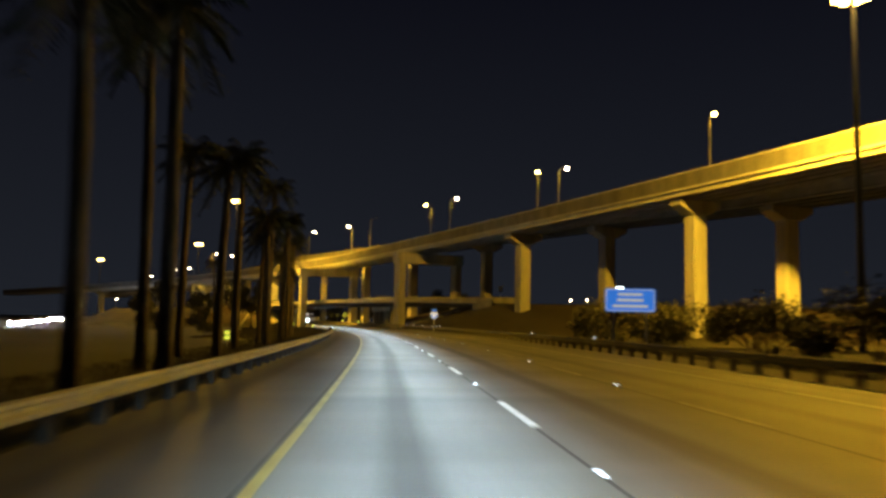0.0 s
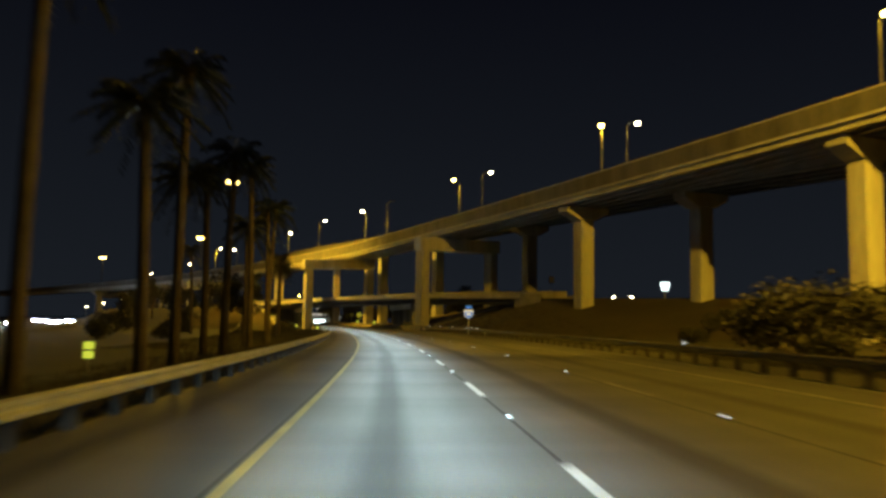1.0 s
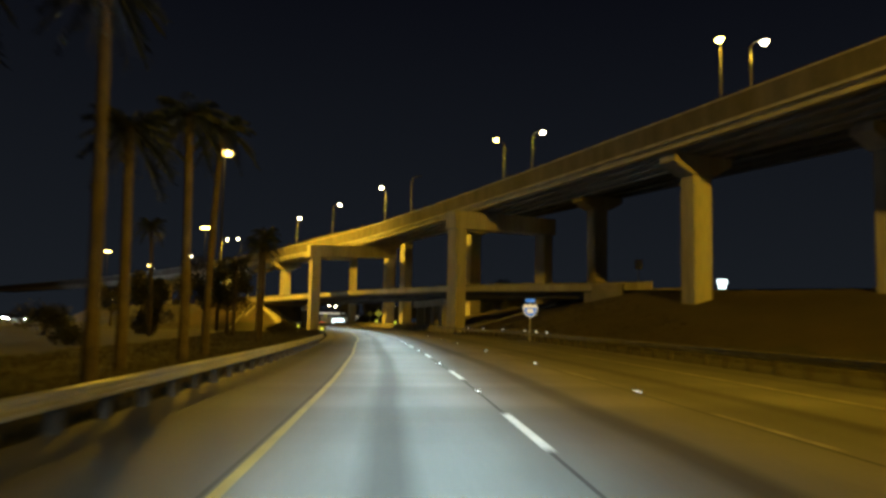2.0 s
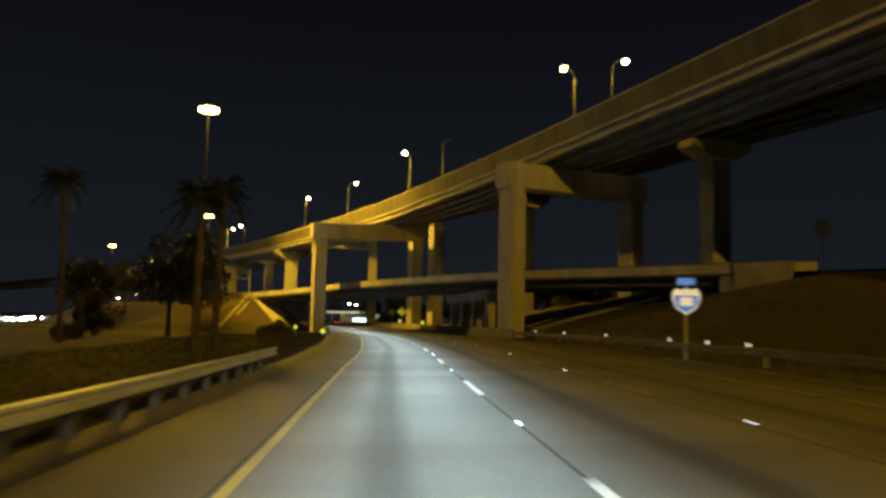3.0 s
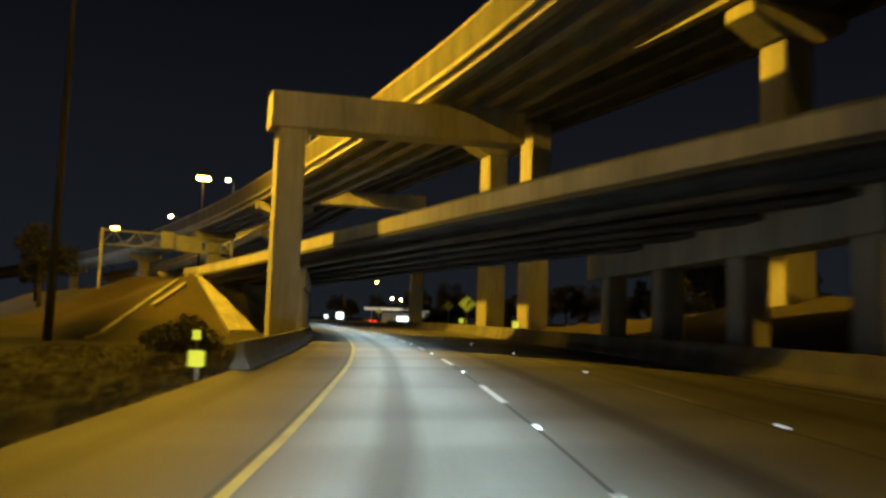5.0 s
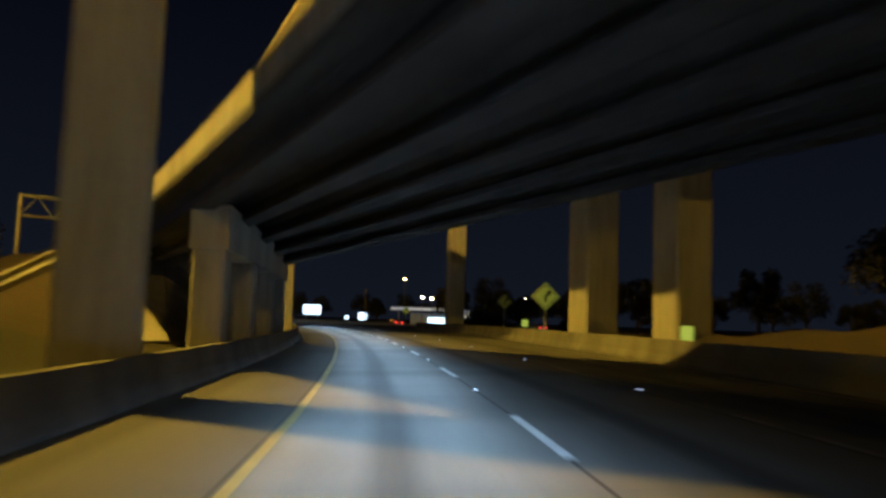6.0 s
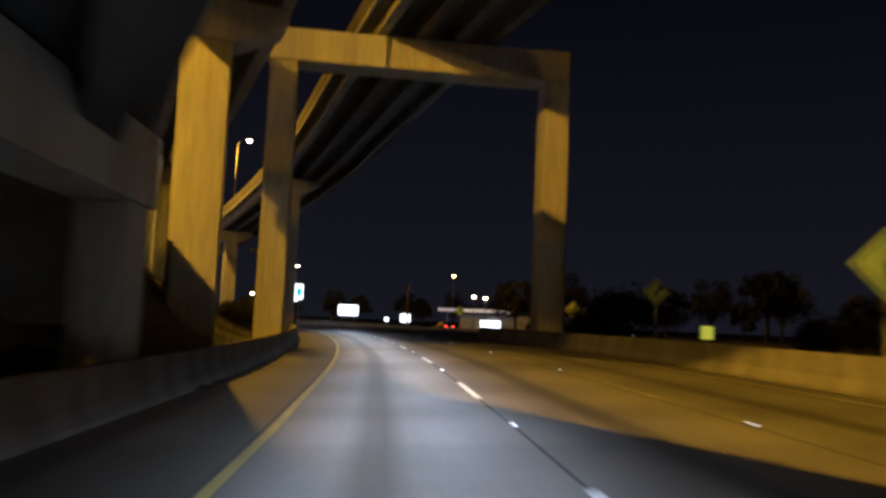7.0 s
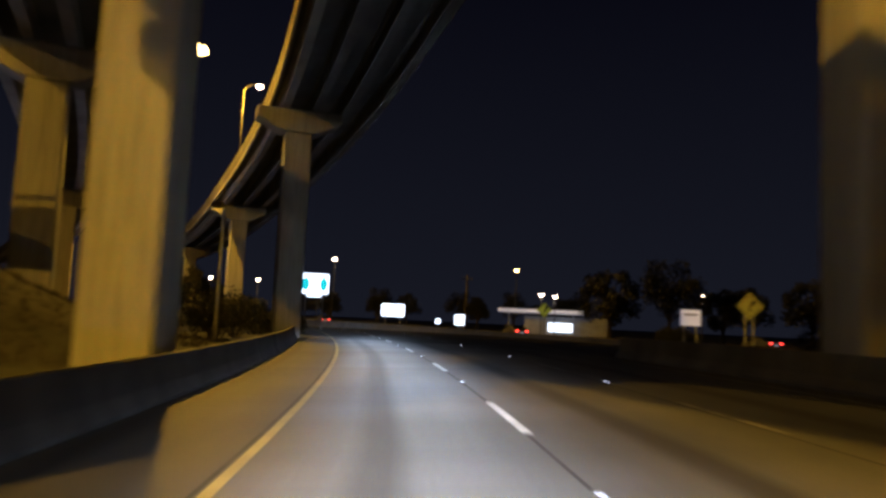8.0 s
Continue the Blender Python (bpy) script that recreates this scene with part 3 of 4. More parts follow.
for part_line in ([s for s in RAMP if s[0].x >= 17.5], [s for s in RAMP if s[0].x <= -37.5]):
    ob = mesh_ob("ramp_road", sweep(part_line, [(-4.8, 0.87), (4.8, 0.87)], closed=False), ASPHALT)
    tagged(ob, "dark asphalt ramp on its grass embankment", "road", kind="structure")

# barrier added and raised for the shadow it throws on the pier and shoulder
ramp_wall = thing("concrete_barrier", "stained concrete barrier added along the ramp above the bank for its shadow", "barrier")
west = [s for s in RAMP if -76 < s[0].x <= -35.3]
for k in range(0, len(west) - 1, 3):
    part("barrier_segment", sweep(west[k:k + 4], [(4.55, 0.4), (5.0, 0.4), (5.0, 2.85), (4.78, 2.85)]), BARRIER, ramp_wall)

# the darker asphalt where the next stretch begins
bm = bmesh.new()
rows = []
for k in range(40):
    row = []
    for d, start in ((-4.55, 297), (2, 291), (8, 281), (14.15, 264), (24, 262)):
        at, h = road_at(start + (430 - start) * k / 39, d, 0.009)
        row.append(bm.verts.new(at))
    rows.append(row)
for a, b in zip(rows, rows[1:]):
    for k in range(4):
        bm.faces.new((a[k], a[k + 1], b[k + 1], b[k]))
tagged(mesh_ob("road", bm, ASPHALT), "dark asphalt stretch of the highway with a merging lane", "road", kind="structure")

# ---- lamps ----
def mast(at, top, beams, label, heads=8, hang=0.8):
    """A high mast: a tapered pole with a ring of lamps at its head."""
    ob = thing("light_mast", label, "street lamp")
    x, y = at
    part("pole", rod([(x, y, -0.8), (x, y, top * 0.5), (x, y, top + 0.4)], [0.32, 0.22, 0.12], sides=10), MAST, ob, smooth=True)
    ring = [(x + 0.95 * math.cos(a), y + 0.95 * math.sin(a), top) for a in (2 * math.pi * k / 16 for k in range(17))]
    part("head_ring", rod(ring, 0.05, sides=6), POLE, ob)
    for k in range(heads):
        a = 2 * math.pi * k / heads
        c = Vector((x + 1.15 * math.cos(a), y + 1.15 * math.sin(a), top))
        lum = part("luminaire", rod([c + Vector((0, 0, 0.32)), c + Vector((0, 0, 0.1)), c - Vector((0, 0, 0.1))], [0.12, 0.22, 0.30], sides=10), MAST, ob)
        part("lamp_glass", rod([c - Vector((0, 0, 0.09)), c - Vector((0, 0, 0.55))], [0.36, 0.30], sides=10), MAST_GLOW, lum)
    for bearing, watts in beams:
        out = Vector((math.cos(radians(bearing)), math.sin(radians(bearing)), 0))
        lit = Vector((x, y, top - hang)) + Vector((-out.y, out.x, 0)) * 1.5
        spot("mast_light", lit, lit + out * 24 - Vector((0, 0, 12)), watts, SODIUM, 122, 0.5, 0.3)
    return ob


mast((33.7, 56.4), 27.6, ((20, 130000), (90, 120000), (220, 46000)), "tall sodium light mast on the bank beside the flyover")
mast((-44.7, 204.8), 32.4, ((30, 135000), (150, 75000), (295, 43000)), "tall sodium light mast on the grass beside the highway", hang=1.2)
mast((-83.8, 317.3), 31.3, ((330, 65000), (90, 60000), (210, 110000)), "tall sodium light mast beyond the flyovers")
mast((-163, 423), 31.5, ((300, 60000), (60, 40000)), "tall sodium light mast far across the grass")


def deck_lamp(line, head, arm, power, glow):
    """A lamp post on a flyover: its head's place, and how far across the deck (right is positive) the arm reaches to it."""
    ob = thing("bridge_lamp", "slim lamp post with a short curved arm on the flyover parapet", "street lamp", group="lamps along the flyovers")
    c = Vector(head)
    at, h = nearest(line, head)
    side = Vector((math.cos(h), math.sin(h), 0))
    off = (c - at).dot(side)
    edge, floor = (3.15, 1.15) if line is FLY_A else (4.2, 1.8)
    foot = max(-edge, min(edge, off - arm))
    b = c + side * (foot - off)
    b.z = at.z + floor
    high = c.z - b.z
    across = side * (off - foot)
    part("pole", rod([b, b + Vector((0, 0, high * 0.5)), b + Vector((0, 0, high - 0.9))], [0.13, 0.10, 0.08]), POLE, ob, smooth=True)
    part("arm", rod([b + Vector((0, 0, high - 0.95)), b + across * 0.2 + Vector((0, 0, high - 0.4)), b + across * 0.55 + Vector((0, 0, high - 0.08)), c + Vector((0, 0, 0.06))], [0.08, 0.065, 0.055, 0.05]), POLE, ob, smooth=True)
    luminaire = part("luminaire", box(-0.42, -0.17, -0.06, 0.42, 0.17, 0.12, 0.05, turn=math.degrees(h), at=c), POLE, ob)
    if glow:
        part("lamp_glass", rod([c - Vector((0, 0, 0.05)), c - Vector((0, 0, 0.34))], [0.34, 0.24], sides=10), glow, luminaire)
    if power:
        spot("lamp_light", c - Vector((0, 0, 0.3)), c - Vector((0, 0, 9)), power, SODIUM, 165, 0.3, 0.3)


for head, power, glow in (((49.8, 51.0, 28.6), 2500, LAMP_GLOW), ((38.4, 95.2, 28.8), 2500, LAMP_GLOW), ((22.05, 131.8, 27.95), 2500, LAMP_GLOW), ((3.85, 170.1, 27.4), 2500, LAMP_GLOW),
                          ((-15.6, 207.0, 26.6), 2000, LAMP_WHITE), ((-38.6, 246.2, 25.7), 2000, LAMP_WHITE), ((-61.3, 275.9, 23.5), 0, LAMP_WHITE), ((-82.2, 299.7, 20.35), 0, LAMP_WHITE), ((-106.0, 330.4, 18.5), 0, LAMP_WHITE), ((-130.0, 361.7, 16.7), 0, LAMP_WHITE)):
    deck_lamp(FLY_A, head, -1.8, power, glow)
for head, power, glow in (((28.3, 137.2, 29.8), 2500, LAMP_WHITE), ((10.9, 174.9, 29.8), 2500, LAMP_WHITE), ((-8.6, 210.4, 29.4), 0, None), ((-30.1, 252.8, 30.1), 2500, LAMP_WHITE),
                          ((-77.7, 321.6, 27.9), 0, LAMP_WHITE), ((-104.5, 359.0, 23.0), 0, LAMP_WHITE)):
    deck_lamp(FLY_B, head, 1.7, power, glow)

# fixed spots added along the lane in place of the filming car's low beams
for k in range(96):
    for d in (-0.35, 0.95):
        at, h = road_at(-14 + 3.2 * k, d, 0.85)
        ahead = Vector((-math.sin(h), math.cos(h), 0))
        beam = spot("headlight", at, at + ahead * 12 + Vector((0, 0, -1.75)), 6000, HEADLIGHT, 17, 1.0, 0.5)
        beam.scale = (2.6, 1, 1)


# ---- banks, paving ----
def slab_quad(name, corners, thick, mat, parent, label=""):
    bm = bmesh.new()
    top = [bm.verts.new(c) for c in corners]
    low_ = [bm.verts.new(Vector(c) - Vector((0, 0, thick))) for c in corners]
    bm.faces.new(top)
    bm.faces.new(low_)
    n = len(corners)
    for k in range(n):
        bm.faces.new((top[k], top[(k + 1) % n], low_[(k + 1) % n], low_[k]))
    return part(name, bm, mat, parent, label)


slope = thing("slope_paving", "pale concrete slope paving under the end of the ramp bridge", "paving", kind="structure")
a0, a1 = Vector((-41.4, 221.2, 2.5)), Vector((-34.4, 227.6, 2.7))
b0, b1 = Vector((-35.0, 213.2, -0.6)), Vector((-31.8, 219.4, -0.6))
for k in range(5):
    for j in range(3):
        q = [a0.lerp(a1, (k + u) / 5).lerp(b0.lerp(b1, (k + u) / 5), (j + v) / 3) for u, v in ((0.02, 0.02), (0.98, 0.02), (0.98, 0.98), (0.02, 0.98))]
        q = [Vector((v.x, v.y, ground_height(v.x, v.y) + 0.18)) for v in q]
        slab_quad("paving_slab", q, 0.45, PAVING, slope)

bank_kerb = thing("slope_kerb", "pale concrete kerb strips and a pale band on the grass banks", "kerb", kind="structure")
# the last entry is a pale band up the right bank
for p, q, wide in (((-42.6, 220.2), (-43.5, 207.8), 0.32), ((-41.5, 219.4), (-42.0, 214.6), 0.32), ((0.9, 166.9), (11.2, 158.9), 0.5)):
    p, q = Vector((*p, 0)), Vector((*q, 0))
    off = (q - p).normalized().cross(Vector((0, 0, 1))) * wide
    for k in range(8):
        c = [p.lerp(q, (k + 0.02) / 8), p.lerp(q, (k + 0.98) / 8)]
        c = [c[0], c[1], c[1] + off, c[0] + off]
        slab_quad("kerb_stone", [Vector((v.x, v.y, ground_height(v.x, v.y) + 0.26)) for v in c], 0.7, PAVING, bank_kerb)

slope_r = thing("slope_paving", "grey strip up the bank beside the bridge", "paving", kind="structure")
for k in range(12):
    p, q = Vector((-0.6, 172.2, 0)), Vector((14.5, 165.9, 0))
    off = Vector((0.25, 0.6, 0))
    c = [p.lerp(q, (k + 0.02) / 12), p.lerp(q, (k + 0.98) / 12)]
    c = [c[0], c[1], c[1] + off, c[0] + off]
    slab_quad("kerb_stone", [Vector((v.x, v.y, ground_height(v.x, v.y) + 0.16)) for v in c], 0.5, BARRIER, slope_r)

wall_line = smooth_line([(-25.2, 285, 0), (-39, 301.5, 0), (-55, 319, 0), (-74, 337, 0), (-100, 357, 0), (-140, 385, 0)], 3.0)
PALE = worn("pale_barrier_concrete", (0.34, 0.33, 0.31), (0.55, 0.54, 0.51), 0.85, 0.8, 11.0, 0.2, streak=0.4)
far_wall = thing("concrete_barrier", "long pale concrete barrier beyond the merging lane", "barrier")
for k in range(0, len(wall_line) - 2, 2):
    part("barrier_segment", sweep(wall_line[k:k + 3], JERSEY), PALE, far_wall)

# ---- signs ----
def flat_shape(points, thick, at, turn):
    """A flat plate with a given outline of (right, up), facing the driver."""
    bm = bmesh.new()
    f = [bm.verts.new((a, 0, b)) for a, b in points]
    g = [bm.verts.new((a, thick, b)) for a, b in points]
    bm.faces.new(f)
    bm.faces.new(g)
    n = len(points)
    for k in range(n):
        bm.faces.new((f[k], f[(k + 1) % n], g[(k + 1) % n], g[k]))
    bm.transform(pose(*at, 0, 0, turn))
    return bm


def rounded(w, h, r=0.08, z=0.0):
    out = []
    for cx, cz, a0 in ((w / 2 - r, h / 2 - r, 0), (-w / 2 + r, h / 2 - r, 90), (-w / 2 + r, -h / 2 + r, 180), (w / 2 - r, -h / 2 + r, 270)):
        out += [(cx + r * math.cos(radians(a0 + s)), z + cz + r * math.sin(radians(a0 + s))) for s in (0, 30, 60, 90)]
    return out


def ellipse(w, h, x=0.0, z=0.0, n=20):
    return [(x + w / 2 * math.cos(2 * math.pi * k / n), z + h / 2 * math.sin(2 * math.pi * k / n)) for k in range(n)]


def local(at, turn, dy):
    """A place dy metres in front of a sign's face."""
    t = radians(turn)
    return Vector(at) + Vector((math.sin(t) * dy, -math.cos(t) * dy, 0))


def posts(ob, at, turn, xs, top, foot, r=0.05):
    t = radians(turn)
    for x in xs:
        p = Vector((at[0] + math.cos(t) * x - math.sin(t) * 0.09, at[1] + math.sin(t) * x + math.cos(t) * 0.09, 0))
        part("post", rod([(p.x, p.y, foot - 0.4), (p.x, p.y, top)], r), STEEL, ob, "galvanised steel post")


def diamond(at, side, turn, sheet, label, double=False):
    ob = thing("warning_sign", label, "road sign", group="diamond warning signs")
    h = side * 0.7071
    part("plate", flat_shape([(h, 0), (0, h), (-h, 0), (0, -h)], 0.02, at, turn), sheet, ob)
    b = h * 0.86
    part("border", flat_shape([(b, 0), (0, b), (-b, 0), (0, -b), (b, 0), (b - 0.06, 0), (0, -b + 0.06), (-b + 0.06, 0), (0, b - 0.06), (b - 0.06, 0)], 0.004, local(at, turn, 0.008), turn), BLACK_SIGN, ob)
    part("arrow", flat_shape([(-0.05, -0.4 * h), (0.05, -0.4 * h), (0.05, -0.05), (0.22, 0.12), (0.30, 0.05), (0.32, 0.36), (0.02, 0.30), (0.12, 0.20), (-0.05, 0.02)], 0.004, local(at, turn, 0.008), turn), BLACK_SIGN, ob)
    posts(ob, at, turn, (0,) if not double else (-0.25, 0.25), at[2] + h * 0.6, 0.0, 0.06)
    return ob


diamond((-17.8, 231.6, 3.25), 1.22, 8, YELLOW_SIGN, "yellow diamond warning sign with a bent black arrow on a post")
diamond((-21.6, 250.5, 3.35), 0.92, 10, DULL_SIGN, "smaller yellow diamond warning sign on a post behind the barrier")
diamond((-42.0, 310.5, 2.95), 0.92, 12, YELLOW_SIGN, "yellow diamond warning sign beyond the merging lane")
diamond((-27.1, 291.5, 3.3), 1.2, 16, DULL_SIGN, "dull yellow diamond warning sign with a black arrow on two posts", True)
diamond((-25.5, 274.8, 2.6), 0.76, 14, YELLOW_SIGN, "small yellow diamond sign beyond the barrier")

# blue service board
board = thing("service_sign", "blue highway service sign with three white lines of lettering", "road sign")
c, tn = Vector((12.4, 42.8, 3.05)), -4
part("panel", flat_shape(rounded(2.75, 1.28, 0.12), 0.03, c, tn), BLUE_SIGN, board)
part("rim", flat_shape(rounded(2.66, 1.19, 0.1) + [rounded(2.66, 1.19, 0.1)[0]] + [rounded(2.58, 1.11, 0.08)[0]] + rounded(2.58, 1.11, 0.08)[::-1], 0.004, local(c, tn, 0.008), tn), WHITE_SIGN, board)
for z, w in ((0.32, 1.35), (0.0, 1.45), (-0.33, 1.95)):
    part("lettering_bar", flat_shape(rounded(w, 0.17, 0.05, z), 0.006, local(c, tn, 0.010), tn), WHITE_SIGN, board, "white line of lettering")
posts(board, c, tn, (-0.9, 0.9), c.z + 0.5, 0.0, 0.06)

# route shield
sh = thing("route_sign", "blue and white route shield on a steel post", "road sign")
c, tn = Vector((4.6, 127.0, 2.75)), 0
shield = [(-0.46, 0.52), (-0.22, 0.44), (0, 0.52), (0.22, 0.44), (0.46, 0.52), (0.60, 0.28), (0.58, -0.02), (0.42, -0.36), (0, -0.62), (-0.42, -0.36), (-0.58, -0.02), (-0.60, 0.28)]
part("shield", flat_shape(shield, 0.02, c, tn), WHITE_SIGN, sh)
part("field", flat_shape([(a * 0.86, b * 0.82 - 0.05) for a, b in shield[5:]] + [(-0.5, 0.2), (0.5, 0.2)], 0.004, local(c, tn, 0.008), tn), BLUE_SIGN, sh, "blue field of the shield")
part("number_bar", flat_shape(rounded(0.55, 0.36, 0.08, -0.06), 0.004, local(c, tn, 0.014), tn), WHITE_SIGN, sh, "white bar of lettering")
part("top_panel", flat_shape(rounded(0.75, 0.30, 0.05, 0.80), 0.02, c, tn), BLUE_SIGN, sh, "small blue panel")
posts(sh, c, tn, (0,), c.z + 0.9, 0.0, 0.06)

# guide sign ahead
gs = thing("guide_sign", "lit white guide sign with two teal emblems on posts", "road sign")
c, tn = Vector((-70.5, 324.5, 5.15)), 20
part("panel", flat_shape(rounded(3.15, 2.3, 0.2), 0.05, c, tn), PANEL_WHITE, gs)
part("lower_tab", flat_shape(rounded(1.6, 0.4, 0.12, -1.3), 0.05, c, tn), PANEL_WHITE, gs)
for x in (-1.02, 1.02):
    part("emblem", flat_shape(ellipse(0.85, 1.45, x, -0.05), 0.01, local(c, tn, 0.02), tn), PANEL_TEAL, gs, "teal oval emblem")
for x, w in ((-1.0, 0.5), (1.0, 0.5), (0.0, 0.12)):
    part("header_bar", flat_shape([(p[0] + x, p[1]) for p in rounded(w, 0.22, 0.05, 0.88)], 0.01, local(c, tn, 0.02), tn), BLUE_SIGN, gs, "small dark bar of lettering")
posts(gs, c, tn, (-1.0, 1.0), c.z + 0.9, -0.6, 0.1)

# white board on two posts
wb = thing("board_sign", "plain white rectangular board on two posts", "road sign")
c, tn = Vector((-30.3, 295.4, 2.55)), 12
part("panel", flat_shape(rounded(1.3, 1.05, 0.06), 0.03, c, tn), WHITE_SIGN, wb)
part("lettering_bar", flat_shape(rounded(0.9, 0.12, 0.03, 0.2), 0.005, local(c, tn, 0.01), tn), SIGN_BACK, wb, "grey line of lettering")
posts(wb, c, tn, (-0.4, 0.4), c.z + 0.3, 0.0, 0.06)

# small yellow markers at the end of the guardrails
def marker(at, turn, w, h, count, label):
    ob = thing("object_marker", label, "marker", group="reflective markers")
    for k in range(count):
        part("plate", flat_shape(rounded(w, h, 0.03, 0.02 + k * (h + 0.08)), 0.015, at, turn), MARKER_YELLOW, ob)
    posts(ob, at, turn, (0,), at[2] + count * (h + 0.08) - h * 0.5, -0.5, 0.04)


# the plates' emission takes the place of reflected headlights
MARKER_YELLOW = glowing("glowing_yellow_sheet", (0.75, 0.85, 0.08), 0.55)
marker((-14.2, 63.5, 0.05), 5, 0.42, 0.30, 2, "pair of yellow reflective plates on a short post in the grass")
marker((-20.3, 173.6, 0.35), 8, 0.42, 0.42, 1, "yellow reflective plate at the barrier end")
marker((-26.4, 187.5, 0.55), 8, 0.36, 0.42, 1, "yellow reflective plate on a short post in the grass")
marker((-12.63, 211.2, 1.4), 6, 0.42, 0.5, 1, "yellow reflective plate on a post beside a bridge pier")
marker((-19.7, 247.4, 1.55), 12, 0.5, 0.55, 1, "small yellow rectangular plate behind the barrier")
marker((6.3, 122.4, 0.70), 0, 0.55, 0.26, 1, "yellow reflective plate beside the guardrail")
for y in (45.5, 63.0, 120.0, 123.5, 127.5, 137.0, 144.5, 150.5):
    at, h = road_at(y, right_edge(y) + 0.33, 0.80)
    rf = thing("delineator", "small white reflector on the guardrail", "reflector", group="guardrail reflectors")
    part("lens", box(-0.05, -0.02, -0.09, 0.05, 0.02, 0.0, 0.01, turn=math.degrees(h), at=at), RAIL_LENS, rf)
    part("bracket", box(-0.04, 0.02, -0.12, 0.04, 0.05, 0.06, turn=math.degrees(h), at=at), STEEL, rf)

# ---- gantry over the ramp ----
gantry = thing("sign_gantry", "steel truss sign gantry with two sign panels seen from behind", "gantry")
g0, g1 = Vector((-67.0, 249.2, 0)), Vector((-54.0, 260.6, 0))
across = (g1 - g0).normalized().cross(Vector((0, 0, 1)))
for g in (g0, g1):
    part("post", rod([g + Vector((0, 0, ground_height(g.x, g.y) - 0.4)), g + Vector((0, 0, 12.1))], 0.20), STEEL, gantry)
for z in (10.0, 11.9):
    for o in (-0.5, 0.5):
        part("chord", rod([g0 + across * o + Vector((0, 0, z)), g1 + across * o + Vector((0, 0, z))], 0.09), STEEL, gantry)
for k in range(12):
    a, b = g0.lerp(g1, k / 12), g0.lerp(g1, (k + 1) / 12)
    up, dn = Vector((0, 0, 11.9)), Vector((0, 0, 10.0))
    part("brace", rod([a + (up if k % 2 else dn), b + (dn if k % 2 else up)], 0.06, sides=6), STEEL, gantry)
for u, w, z in ((0.47, 1.8, 12.25), (0.64, 3.6, 11.9)):
    p = g0.lerp(g1, u)
    part("sign_panel", box(-w / 2, -0.7, z - 2.2, w / 2, -0.6, z, 0.03, turn=41.3, at=(p.x, p.y, 0)), SIGN_BACK, gantry, "back of an aluminium sign panel")

# ---- plants ----
def palm_template(name, trunk_h, seed):
    rnd = random.Random(seed)
    ob = thing(name, "tall cabbage palm with a shaggy crown beside the highway", "palm tree", group="palms beside the highway")
    pts, rad, lean = [], [], (rnd.uniform(-0.5, 0.5), rnd.uniform(-0.5, 0.5))
    for k in range(9):
        u = k / 8
        pts.append((lean[0] * u * u, lean[1] * u * u, -0.4 + (trunk_h + 0.4) * u))
        rad.append(0.24 - 0.06 * u + 0.05 * (k == 0) + rnd.uniform(-0.012, 0.012))
    part("trunk", rod(pts, rad, sides=9), BARK, ob, smooth=True)
    top = Vector(pts[-1])
    boots = bmesh.new()
    for k in range(26):
        a, z = k * 2.4, trunk_h - 1.5 + k * 0.06
        d = Vector((math.cos(a), math.sin(a), 0))
        base = Vector((top.x, top.y, z))
        rod([base + d * 0.14, base + d * 0.30 + Vector((0, 0, 0.28))], [0.05, 0.02], boots, 4)
    part("leaf_boot", boots, BARK, ob)
    for k in range(30):
        bm = bmesh.new()
        a = k * 2.39996 + rnd.uniform(-0.2, 0.2)
        rise = 1.25 - 2.2 * (k / 29) + rnd.uniform(-0.15, 0.15)
        length = rnd.uniform(1.7, 2.4)
        d = Vector((math.cos(a), math.sin(a), 0))
        side = Vector((-d.y, d.x, 0))
        spine = []
        for j in range(7):
            u = j / 6
            spine.append(top + d * (length * u * math.cos(rise * 0.8)) + Vector((0, 0, length * (u * math.sin(rise) - 0.55 * u * u))))
        rod(spine, [0.03, 0.026, 0.022, 0.018, 0.014, 0.01, 0.006], bm, 4)
        for j in range(2, 7):
            for s in (-1, 1):
                for q in range(3):
                    p = spine[j - 1].lerp(spine[j], q / 3)
                    ln_ = 0.75 * (1 - abs(j - 3.6) / 6) * rnd.uniform(0.8, 1.1)
                    tip = p + side * s * ln_ * 0.8 + d * ln_ * 0.5 - Vector((0, 0, ln_ * rnd.uniform(0.25, 0.7)))
                    w = d * 0.035
                    bm.faces.new([bm.verts.new(v) for v in (p - w, p + w, (p + tip) / 2 + w * 1.3, tip, (p + tip) / 2 - w * 1.3)])
        part("frond", bm, FROND, ob)
    return ob


PALMS = [palm_template("palm_tree", h, s) for h, s in ((9.5, 3), (11.5, 5), (13.0, 8))]
first = {}
for k, (y, d) in enumerate(((17.2, -6.9), (23.6, -6.7), (30.5, -9.4), (38.5, -8.2), (44.5, -11.4), (52, -9.6), (58.5, -8.4), (81.5, -11.2), (66, -9.2), (71.5, -10.6), (76, -9.0), (87, -9.2), (93.5, -10.4), (99, -9.4), (107.5, -10.2),
                            (139, -11.2), (148.5, -11.8), (157, -25.0), (166, -16.5))):
    at, h = road_at(y, d)
    m = pose(at.x, at.y, ground_height(at.x, at.y), 0, 0, 67 * k)
    t = PALMS[k % 3]
    if t not in first:
        first[t] = True
        t.matrix_basis = m
    else:
        copy_thing(t, m)


